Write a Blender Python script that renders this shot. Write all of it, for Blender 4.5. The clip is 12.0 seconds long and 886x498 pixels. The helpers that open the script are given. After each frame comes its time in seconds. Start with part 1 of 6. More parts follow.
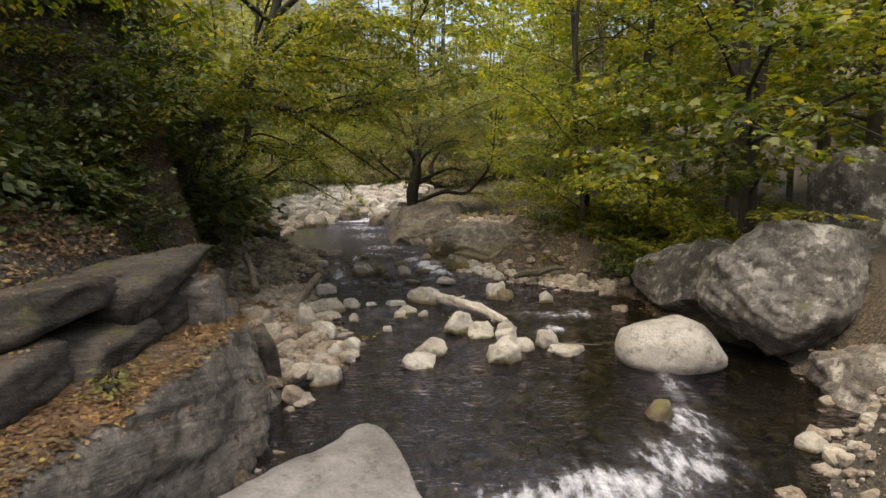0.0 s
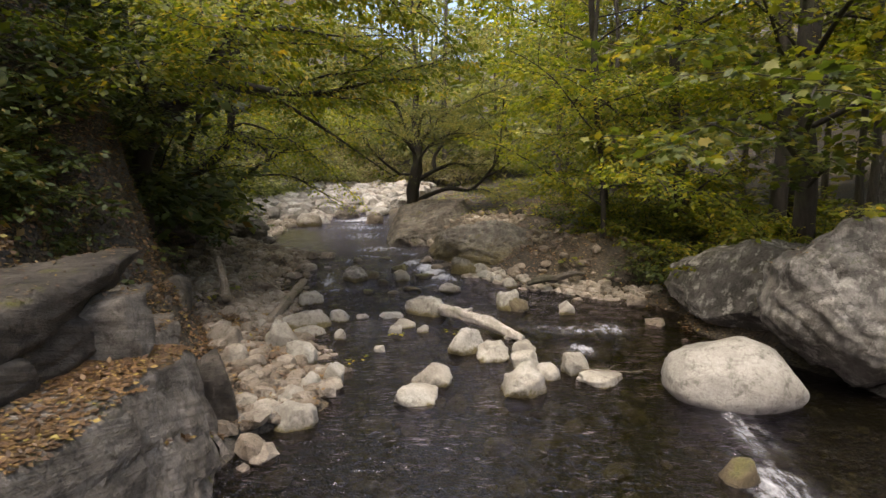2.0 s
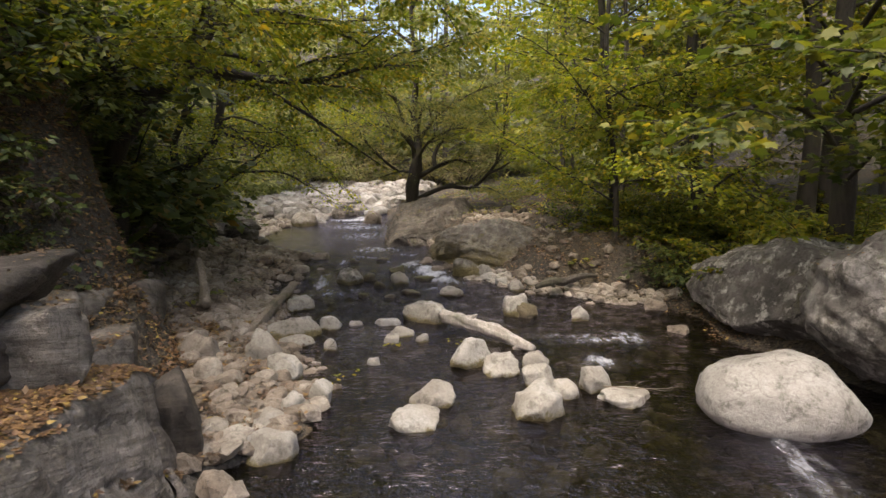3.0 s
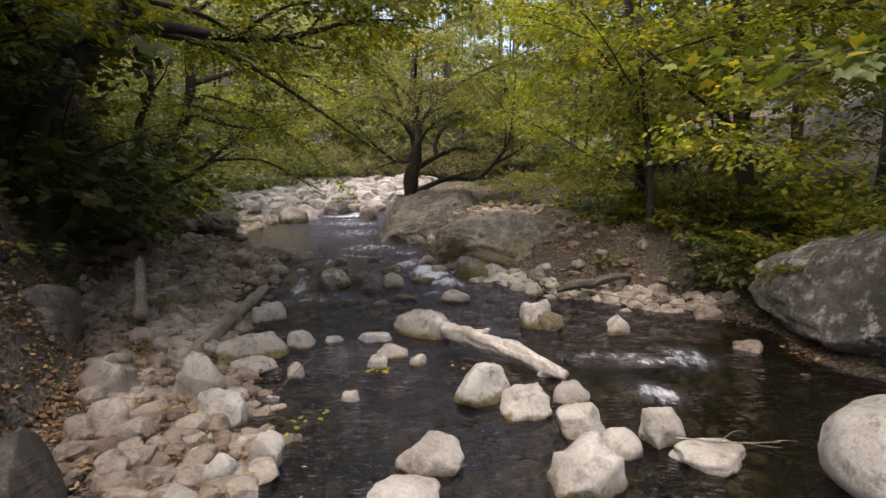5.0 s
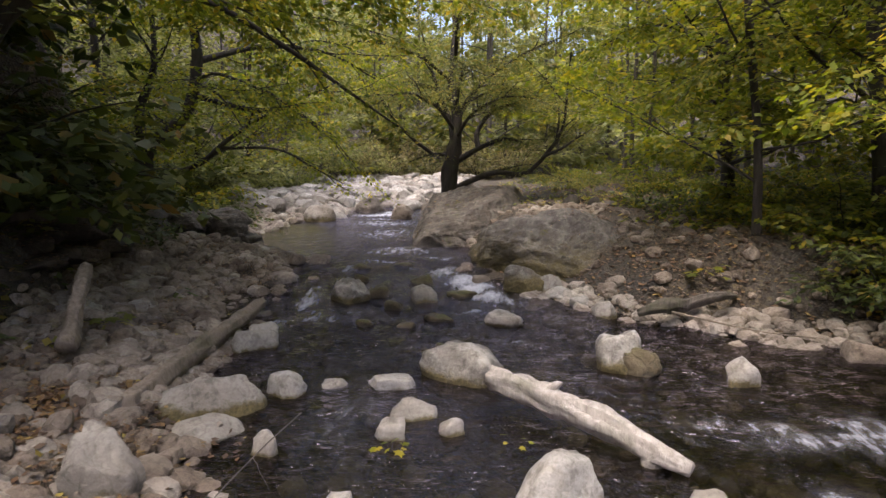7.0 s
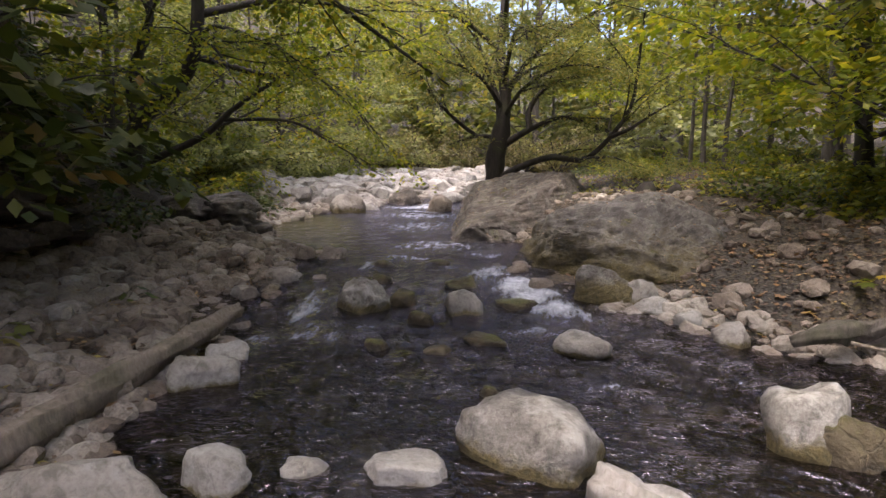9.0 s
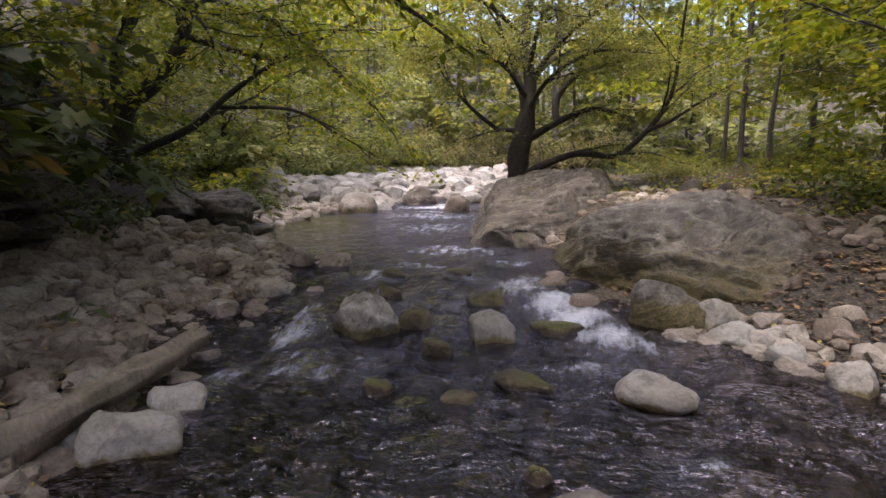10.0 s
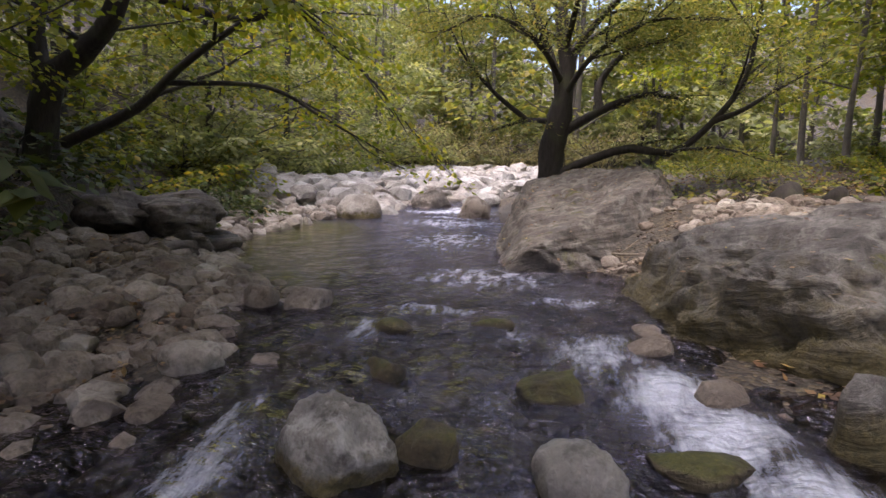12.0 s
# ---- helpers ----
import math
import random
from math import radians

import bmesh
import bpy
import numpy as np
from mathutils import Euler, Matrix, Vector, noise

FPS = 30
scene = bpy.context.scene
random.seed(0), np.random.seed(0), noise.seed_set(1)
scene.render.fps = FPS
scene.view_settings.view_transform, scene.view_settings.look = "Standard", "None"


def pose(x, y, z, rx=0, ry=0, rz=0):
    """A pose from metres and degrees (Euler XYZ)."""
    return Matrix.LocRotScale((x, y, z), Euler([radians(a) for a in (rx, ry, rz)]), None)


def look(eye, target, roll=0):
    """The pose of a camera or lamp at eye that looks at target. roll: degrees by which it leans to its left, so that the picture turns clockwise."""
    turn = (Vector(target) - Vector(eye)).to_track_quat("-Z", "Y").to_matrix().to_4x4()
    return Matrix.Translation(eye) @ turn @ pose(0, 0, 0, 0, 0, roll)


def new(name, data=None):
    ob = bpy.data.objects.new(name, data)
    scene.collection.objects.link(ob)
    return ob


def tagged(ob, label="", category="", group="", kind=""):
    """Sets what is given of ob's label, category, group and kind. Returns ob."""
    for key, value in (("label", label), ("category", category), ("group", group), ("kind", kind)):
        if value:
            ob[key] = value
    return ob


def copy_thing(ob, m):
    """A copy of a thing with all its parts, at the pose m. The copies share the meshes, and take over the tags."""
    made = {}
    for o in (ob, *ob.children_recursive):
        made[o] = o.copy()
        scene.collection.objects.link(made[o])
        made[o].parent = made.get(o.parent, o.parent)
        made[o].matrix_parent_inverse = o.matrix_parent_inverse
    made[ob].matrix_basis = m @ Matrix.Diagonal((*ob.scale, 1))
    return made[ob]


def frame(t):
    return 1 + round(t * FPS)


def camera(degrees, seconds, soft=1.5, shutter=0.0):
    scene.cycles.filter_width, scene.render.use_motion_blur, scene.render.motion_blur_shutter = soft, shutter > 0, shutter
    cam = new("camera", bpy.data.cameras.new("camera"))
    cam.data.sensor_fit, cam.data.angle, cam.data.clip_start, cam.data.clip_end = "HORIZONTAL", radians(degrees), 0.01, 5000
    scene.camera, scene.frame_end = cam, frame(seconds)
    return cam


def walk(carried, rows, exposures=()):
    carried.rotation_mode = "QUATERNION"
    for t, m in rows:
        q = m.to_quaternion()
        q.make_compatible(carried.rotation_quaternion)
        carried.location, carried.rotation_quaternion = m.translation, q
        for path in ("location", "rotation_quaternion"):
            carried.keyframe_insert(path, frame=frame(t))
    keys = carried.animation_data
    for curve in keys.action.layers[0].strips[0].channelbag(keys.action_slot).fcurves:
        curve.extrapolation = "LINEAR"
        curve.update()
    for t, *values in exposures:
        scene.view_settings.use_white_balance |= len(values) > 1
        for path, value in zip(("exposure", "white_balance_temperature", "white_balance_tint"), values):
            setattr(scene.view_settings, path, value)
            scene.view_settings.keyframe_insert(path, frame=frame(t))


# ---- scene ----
cam = camera(74.9, 12.0, 1.5)
PATH = [
    (0, (0.053, 0.025, 2.229), (0.034, 2.011, 1.992), 0.3),
    (0.5, (0.048, 0.33, 2.218), (0.027, 2.316, 1.98), 0.3),
    (1, (0.036, 0.703, 2.173), (0.012, 2.689, 1.936), 0.3),
    (1.5, (0.03, 1.019, 2.147), (0.005, 3.005, 1.91), 0.3),
    (2, (0.023, 1.391, 2.107), (-0.004, 3.377, 1.87), 0.3),
    (2.5, (0.009, 1.745, 2.069), (-0.018, 3.731, 1.832), 0.2),
    (3, (0.0, 2.1, 2.019), (-0.028, 4.086, 1.784), 0.2),
    (3.2, (0.004, 2.238, 1.999), (-0.027, 4.224, 1.764), 0.2),
    (5, (-0.013, 3.645, 1.789), (-0.05, 5.631, 1.553), -0.1),
    (5.5, (-0.026, 4.016, 1.755), (-0.081, 6.001, 1.519), -0.1),
    (6, (-0.044, 4.44, 1.726), (-0.136, 6.424, 1.492), -0.0),
    (6.5, (-0.068, 4.842, 1.696), (-0.207, 6.823, 1.462), 0.1),
    (7, (-0.102, 5.353, 1.639), (-0.273, 7.332, 1.408), 0.2),
    (7.2, (-0.101, 5.475, 1.625), (-0.288, 7.453, 1.393), 0.1),
    (8.8, (-0.265, 6.962, 1.367), (-0.574, 8.926, 1.141), 0.5),
    (9, (-0.327, 7.125, 1.359), (-0.634, 9.088, 1.127), 0.8),
    (9.5, (-0.424, 7.618, 1.311), (-0.758, 9.576, 1.081), 0.9),
    (10, (-0.527, 8.064, 1.301), (-0.884, 10.019, 1.071), 1.1),
    (10.5, (-0.635, 8.527, 1.295), (-1.003, 10.479, 1.065), 1.3),
    (11, (-0.761, 9.015, 1.292), (-1.136, 10.966, 1.062), 1.4),
    (11.5, (-0.859, 9.436, 1.29), (-1.242, 11.385, 1.062), 1.5),
    (12, (-0.968, 9.845, 1.316), (-1.356, 11.794, 1.084), 1.5),
]
walk(cam, [(t, look(eye, target, roll)) for t, eye, target, roll in PATH], ((0.0, 1.47, 7000, 7), (2.5, 1.62, 6800, 10), (6.0, 1.67, 6350, 16), (9.0, 1.87, 6250, 19), (12.0, 1.98, 5980, 22)))

# ---- light ----
world = bpy.data.worlds.new("sky_world")
scene.world = world
world.use_nodes = True
wn = world.node_tree.nodes
sky = wn.new("ShaderNodeTexSky")
sky.sky_type = "NISHITA"
sky.sun_disc = False
sky.sun_elevation, sky.sun_rotation = radians(68), radians(-150)
sky.air_density, sky.dust_density, sky.ozone_density = 1.0, 6.0, 0.4
world.node_tree.links.new(sky.outputs[0], wn["Background"].inputs[0])
wn["Background"].inputs[1].default_value = 0.15
sun_data = bpy.data.lights.new("sun", "SUN")
sun_data.energy, sun_data.angle, sun_data.color = 0.7, radians(30), (1.0, 0.95, 0.86)
sun = new("sun", sun_data)
sun.matrix_world = look((-8, -14, 44), (0, 0, 0))


# ---- small numeric helpers ----
def lattice(ix, iy, iz, seed):
    h = (ix * 374761393 + iy * 668265263 + iz * 2147483647 + seed * 974634541) & 0xFFFFFFFF
    h = ((h ^ (h >> 13)) * 1274126177) & 0xFFFFFFFF
    return ((h ^ (h >> 16)) & 0xFFFF) / 32767.5 - 1.0


def value_noise(p, seed=0):
    """Smooth noise in -1..1 for an n x 3 array of places."""
    i = np.floor(p).astype(np.int64)
    f = p - i
    f = f * f * (3 - 2 * f)
    out = 0
    for a in (0, 1):
        for b in (0, 1):
            for c in (0, 1):
                w = (f[:, 0] if a else 1 - f[:, 0]) * (f[:, 1] if b else 1 - f[:, 1]) * (f[:, 2] if c else 1 - f[:, 2])
                out = out + w * lattice(i[:, 0] + a, i[:, 1] + b, i[:, 2] + c, seed)
    return out


def fbm(p, octaves=4, seed=0, gain=0.5):
    out, amp = 0, 1.0
    for k in range(octaves):
        out = out + amp * value_noise(p * 2.0 ** k + 17.3 * k, seed + k)
        amp *= gain
    return out


def step01(a, b, v):
    u = np.clip((v - a) / (b - a), 0, 1)
    return u * u * (3 - 2 * u)


def mesh_from(name, verts, faces, smooth=True):
    """A mesh from an n x 3 array and an m x k array of corners."""
    me = bpy.data.meshes.new(name)
    verts, faces = np.asarray(verts, dtype=np.float32), np.asarray(faces, dtype=np.int32)
    n, k = faces.shape
    me.vertices.add(len(verts))
    me.vertices.foreach_set("co", verts.ravel())
    me.loops.add(n * k)
    me.loops.foreach_set("vertex_index", faces.ravel())
    me.polygons.add(n)
    me.polygons.foreach_set("loop_start", np.arange(n, dtype=np.int32) * k)
    me.polygons.foreach_set("use_smooth", np.full(n, smooth))
    me.update(calc_edges=True)
    return me


def part(name, me, mat, parent=None, label=""):
    ob = new(name, me)
    if mat and not me.materials:
        me.materials.append(mat)
    if parent is not None:
        ob.parent = parent
    return tagged(ob, label)


# ---- materials ----
def nodes_of(name):
    m = bpy.data.materials.new(name)
    m.use_nodes = True
    t = m.node_tree
    return m, t.nodes, t.links, t.nodes["Principled BSDF"]


def add(nodes, kind, **values):
    n = nodes.new(kind)
    for key, v in values.items():
        n.inputs[key].default_value = v
    return n


def ramp(nodes, links, src, stops):
    r = nodes.new("ShaderNodeValToRGB")
    while len(r.color_ramp.elements) < len(stops):
        r.color_ramp.elements.new(0.5)
    for e, (at, col) in zip(r.color_ramp.elements, stops):
        e.position, e.color = at, (*col, 1)
    links.new(src, r.inputs[0])
    return r


def mix(nodes, links, fac, a, b, mode="MIX"):
    m = nodes.new("ShaderNodeMix")
    m.data_type, m.blend_type = "RGBA", mode
    for sock, v in ((m.inputs[0], fac), (m.inputs[6], a), (m.inputs[7], b)):
        if isinstance(v, (int, float)):
            sock.default_value = v
        elif isinstance(v, tuple):
            sock.default_value = (*v, 1)
        else:
            links.new(v, sock)
    return m.outputs[2]


def bumped(nodes, links, height, strength, distance, bsdf):
    b = add(nodes, "ShaderNodeBump", Strength=strength, Distance=distance)
    links.new(height, b.inputs["Height"])
    links.new(b.outputs[0], bsdf.inputs["Normal"])


def place(nodes, links, scale=(1, 1, 1), coord="Object"):
    tc = nodes.new("ShaderNodeTexCoord")
    mp = nodes.new("ShaderNodeMapping")
    mp.inputs["Scale"].default_value = scale
    links.new(tc.outputs[coord], mp.inputs[0])
    return mp.outputs[0]


def world_place(nodes, links, scale=(1, 1, 1)):
    g = nodes.new("ShaderNodeNewGeometry")
    mp = nodes.new("ShaderNodeMapping")
    mp.inputs["Scale"].default_value = scale
    links.new(g.outputs["Position"], mp.inputs[0])
    return mp.outputs[0], g


def noise_tex(nodes, links, vec, scale, detail=6, rough=0.6):
    n = add(nodes, "ShaderNodeTexNoise", Scale=scale, Detail=detail, Roughness=rough)
    links.new(vec, n.inputs["Vector"])
    return n.outputs["Fac"]


def stone_material(name, dark, mid, pale, moss=0.0, wet=0.0, speck=1.0, strata=0.0, algae=0.0, cracks=0.6, lichen=0.0, vary=1.0, relief_depth=0.012, beds=(0, 0, 0)):
    """Limestone: blotches, grain, pits and cracks, some moss on what faces up, algae on the foot of stones in the water."""
    m, nd, lk, bs = nodes_of(name)
    pos, geo = world_place(nd, lk)
    big = noise_tex(nd, lk, pos, 2.1, 6, 0.66)
    fine = noise_tex(nd, lk, pos, 46, 6, 0.75)
    mid_n = noise_tex(nd, lk, pos, 9, 7, 0.7)
    c = ramp(nd, lk, big, [(0.36, dark), (0.5, mid), (0.62, pale)]).outputs[0]
    g = ramp(nd, lk, fine, [(0.32, (0.5, 0.48, 0.45)), (0.58, (1, 1, 1))]).outputs[0]
    c = mix(nd, lk, 0.75 * speck, c, g, "MULTIPLY")
    pits = ramp(nd, lk, mid_n, [(0.36, (0.3, 0.28, 0.25)), (0.47, (1, 1, 1))]).outputs[0]
    c = mix(nd, lk, 0.8 * speck, c, pits, "MULTIPLY")
    # cracks run along the borders of warped cells
    warp = add(nd, "ShaderNodeTexNoise", Scale=3.0, Detail=4.0)
    lk.new(pos, warp.inputs["Vector"])
    off = nd.new("ShaderNodeVectorMath")
    off.operation = "MULTIPLY_ADD"
    lk.new(warp.outputs["Color"], off.inputs[0])
    off.inputs[1].default_value = (0.5, 0.5, 0.5)
    lk.new(pos, off.inputs[2])
    cell = add(nd, "ShaderNodeTexVoronoi", Scale=3.4)
    cell.feature = "DISTANCE_TO_EDGE"
    lk.new(off.outputs[0], cell.inputs["Vector"])
    line = ramp(nd, lk, cell.outputs["Distance"], [(0.0, (0.25, 0.23, 0.2)), (0.03, (1, 1, 1))]).outputs[0]
    c = mix(nd, lk, cracks, c, line, "MULTIPLY")
    if strata:
        # beds weather out as long thin streaks
        g = nd.new("ShaderNodeNewGeometry")
        turned, flat = nd.new("ShaderNodeMapping"), nd.new("ShaderNodeMapping")
        turned.inputs["Rotation"].default_value = beds
        flat.inputs["Scale"].default_value = (1.2, 1.2, 14)
        lk.new(g.outputs["Position"], turned.inputs[0])
        lk.new(turned.outputs[0], flat.inputs[0])
        layers = noise_tex(nd, lk, flat.outputs[0], 1.6, 6, 0.62)
        c = mix(nd, lk, min(1.0, 1.1 * strata), c, ramp(nd, lk, layers, [(0.36, (0.42, 0.4, 0.37)), (0.5, (0.95, 0.95, 0.95)), (0.64, (1.15, 1.15, 1.15))]).outputs[0], "MULTIPLY")
    oi = nd.new("ShaderNodeObjectInfo")
    tone = ramp(nd, lk, oi.outputs["Random"], [(0.0, (0.74, 0.7, 0.66)), (1.0, (1.0, 1.0, 1.0))]).outputs[0]
    c = mix(nd, lk, vary, c, tone, "MULTIPLY")
    piece = ramp(nd, lk, geo.outputs["Random Per Island"], [(0.0, (0.6, 0.55, 0.5)), (0.5, (0.85, 0.81, 0.77)), (1.0, (1.0, 1.0, 0.98))]).outputs[0]
    c = mix(nd, lk, vary, c, piece, "MULTIPLY")
    if lichen:
        spots = noise_tex(nd, lk, pos, 5.5, 7, 0.72)
        c = mix(nd, lk, ramp(nd, lk, spots, [(0.52, (0, 0, 0)), (0.6, (lichen, lichen, lichen))]).outputs[0], c, (0.62, 0.6, 0.55))
        stain = noise_tex(nd, lk, world_place(nd, lk, (2.6, 2.6, 0.55))[0], 1.7, 7, 0.7)
        c = mix(nd, lk, ramp(nd, lk, stain, [(0.47, (0, 0, 0)), (0.62, (0.75, 0.75, 0.75))]).outputs[0], c, (0.06, 0.055, 0.048))
    if algae:
        tc = nd.new("ShaderNodeTexCoord")
        sp = nd.new("ShaderNodeSeparateXYZ")
        lk.new(tc.outputs["Generated"], sp.inputs[0])
        ad = nd.new("ShaderNodeMath")
        ad.operation = "MULTIPLY_ADD"
        lk.new(mid_n, ad.inputs[0])
        ad.inputs[1].default_value = -0.55
        lk.new(sp.outputs[2], ad.inputs[2])
        band = ramp(nd, lk, ad.outputs[0], [(0.12 + 0.14 * algae, (1, 1, 1)), (0.2 + 0.2 * algae, (0, 0, 0))]).outputs[0]
        c = mix(nd, lk, band, c, ramp(nd, lk, fine, [(0.3, (0.035, 0.03, 0.012)), (0.7, (0.15, 0.12, 0.045))]).outputs[0])
    if moss:
        sep = nd.new("ShaderNodeSeparateXYZ")
        lk.new(geo.outputs["Normal"], sep.inputs[0])
        mn = noise_tex(nd, lk, pos, 3.1, 6, 0.7)
        mu = nd.new("ShaderNodeMath")
        mu.operation = "MULTIPLY"
        up = ramp(nd, lk, sep.outputs[2], [(0.35, (0, 0, 0)), (0.8, (1, 1, 1))]).outputs[0]
        lk.new(up, mu.inputs[0])
        lk.new(ramp(nd, lk, mn, [(0.62 - 0.3 * moss, (0, 0, 0)), (0.7 - 0.25 * moss, (1, 1, 1))]).outputs[0], mu.inputs[1])
        mc = ramp(nd, lk, fine, [(0.3, (0.03, 0.035, 0.008)), (0.7, (0.13, 0.12, 0.025))]).outputs[0]
        c = mix(nd, lk, mu.outputs[0], c, mc)
    lk.new(c, bs.inputs["Base Color"])
    bs.inputs["Roughness"].default_value = 0.85 - 0.5 * wet

    def plus(a, k, b):
        h = nd.new("ShaderNodeMath")
        h.operation = "MULTIPLY_ADD"
        lk.new(a, h.inputs[0])
        h.inputs[1].default_value = k
        lk.new(b, h.inputs[2])
        return h.outputs[0]

    relief = plus(mid_n, 2.6, fine)
    relief = plus(big, 3.0, relief)
    relief = plus(line, 0.8 * cracks, relief)
    if strata:
        relief = plus(layers, 5 * strata, relief)
    bumped(nd, lk, relief, 1.0, relief_depth, bs)
    return m


PALE_STONE = stone_material("pale_limestone", (0.237, 0.219, 0.191), (0.319, 0.304, 0.273), (0.385, 0.376, 0.35), algae=0.45, speck=0.7, cracks=0.2, vary=0.6, relief_depth=0.009)
DRY_STONE = stone_material("dry_pale_cobbles", (0.228, 0.201, 0.167), (0.335, 0.301, 0.261), (0.442, 0.416, 0.368), cracks=0.2, speck=0.8)
BAR_STONE = stone_material("bleached_limestone", (0.216, 0.211, 0.198), (0.331, 0.326, 0.313), (0.461, 0.455, 0.443), speck=0.8, cracks=0.2)
GREY_STONE = stone_material("grey_brown_stone", (0.167, 0.136, 0.109), (0.272, 0.233, 0.193), (0.386, 0.343, 0.293), cracks=0.2)
BOULDER_STONE = stone_material("weathered_boulder", (0.101, 0.091, 0.0821), (0.176, 0.165, 0.151), (0.264, 0.252, 0.236), lichen=0.4, moss=0.08, vary=0.5)
PALE_BOULDER = stone_material("pale_boulder", (0.188, 0.178, 0.158), (0.248, 0.237, 0.218), (0.308, 0.298, 0.276), speck=0.85, cracks=0.3, vary=0.0, relief_depth=0.006)
SLAB_STONE = stone_material("grey_slab", (0.132, 0.124, 0.117), (0.19, 0.181, 0.174), (0.254, 0.244, 0.237), speck=0.7, cracks=0.12, vary=0.0, strata=0.4, relief_depth=0.008)
BANK_ROCK = stone_material("brown_bank_rock", (0.0777, 0.0666, 0.0533), (0.137, 0.118, 0.0977), (0.211, 0.185, 0.157), cracks=0.2, lichen=0.15, moss=0.12, strata=0.75, vary=0.3, beds=(0.3, 0.35, 0.4))
FOOT_ROCK = stone_material("grey_rock_with_mossy_foot", (0.0954, 0.085, 0.0725), (0.16, 0.146, 0.127), (0.226, 0.209, 0.187), lichen=0.12, moss=0.03, strata=0.8, vary=0.0, algae=1.9, cracks=0.1, relief_depth=0.014, beds=(-0.35, 0.5, 0.5))
LICHEN_ROCK = stone_material("dark_lichen_rock", (0.0607, 0.0547, 0.0477), (0.121, 0.111, 0.0983), (0.203, 0.189, 0.173), lichen=0.55, moss=0.15, vary=0.0)
# darker copy of the ledge rock; shade of wall and undercut is in its tone
SHADE_BEDS = stone_material("shade_toned_bedded_rock", (0.0346, 0.0284, 0.0221), (0.0692, 0.0588, 0.0478), (0.122, 0.105, 0.0884), moss=0.12, strata=0.6, cracks=0.35, vary=0.35, relief_depth=0.009, beds=(0.3, 0.1, 0))
# rock for the steep bank, its base colour lowered to carry the shade there
SHADE_ROCK = stone_material("shade_toned_root_bound_rock", (0.024, 0.0184, 0.0128), (0.048, 0.0384, 0.0272), (0.096, 0.08, 0.06), moss=0.3, strata=0.8)
LEDGE_STONE = stone_material("bedded_ledge_rock", (0.102, 0.0888, 0.0763), (0.186, 0.167, 0.145), (0.284, 0.258, 0.229), moss=0.06, strata=0.6, cracks=0.35, vary=0.35, relief_depth=0.009, beds=(0.28, 0.1, 0))
FLECKED_STONE = stone_material("lichen_flecked_stone", (0.148, 0.138, 0.118), (0.244, 0.229, 0.2), (0.348, 0.333, 0.292), algae=0.7, lichen=0.3, cracks=0.15, vary=0.3, relief_depth=0.009)
MOSSY_STONE = stone_material("mossy_wet_stone", (0.0407, 0.0318, 0.0178), (0.0888, 0.0703, 0.037), (0.148, 0.122, 0.0703), moss=0.5, wet=0.5)


def ground_material():
    m, nd, lk, bs = nodes_of("leaf_litter_soil")
    pos, geo = world_place(nd, lk)
    big = noise_tex(nd, lk, pos, 0.8, 5, 0.6)
    vo = add(nd, "ShaderNodeTexVoronoi", Scale=38.0, Randomness=1.0)
    lk.new(pos, vo.inputs["Vector"])
    sep = nd.new("ShaderNodeSeparateColor")
    lk.new(vo.outputs["Color"], sep.inputs[0])
    litter = ramp(nd, lk, sep.outputs[0], [(0.0, (0.02, 0.014, 0.009)), (0.45, (0.046, 0.036, 0.024)), (0.8, (0.08, 0.06, 0.038)), (1.0, (0.12, 0.095, 0.05))]).outputs[0]
    soil = ramp(nd, lk, noise_tex(nd, lk, pos, 14, 6, 0.7), [(0.3, (0.019, 0.017, 0.014)), (0.7, (0.068, 0.06, 0.05))]).outputs[0]
    c = mix(nd, lk, ramp(nd, lk, big, [(0.38, (0, 0, 0)), (0.58, (1, 1, 1))]).outputs[0], soil, litter)
    lk.new(c, bs.inputs["Base Color"])
    bs.inputs["Roughness"].default_value = 0.9
    bumped(nd, lk, vo.outputs["Distance"], 0.6, 0.03, bs)
    return m


SOIL = ground_material()


def bark_material(name, dark, pale):
    m, nd, lk, bs = nodes_of(name)
    pos = place(nd, lk, (1, 1, 0.2))
    n = noise_tex(nd, lk, pos, 26, 7, 0.7)
    p2 = place(nd, lk)
    n2 = noise_tex(nd, lk, p2, 3, 4, 0.6)
    c = ramp(nd, lk, n, [(0.3, dark), (0.7, pale)]).outputs[0]
    c = mix(nd, lk, ramp(nd, lk, n2, [(0.5, (0, 0, 0)), (0.7, (0.6, 0.6, 0.6))]).outputs[0], c, (0.05, 0.055, 0.02))
    lk.new(c, bs.inputs["Base Color"])
    bs.inputs["Roughness"].default_value = 0.9
    bumped(nd, lk, n, 0.8, 0.02, bs)
    return m


BARK = bark_material("dark_bark", (0.01, 0.008, 0.006), (0.042, 0.034, 0.026))
BARK_GREY = bark_material("grey_bark", (0.035, 0.03, 0.024), (0.115, 0.1, 0.083))
DRIFTWOOD = bark_material("bleached_driftwood", (0.19, 0.17, 0.145), (0.42, 0.39, 0.35))
OLD_WOOD = bark_material("weathered_wood", (0.1, 0.08, 0.06), (0.27, 0.225, 0.175))


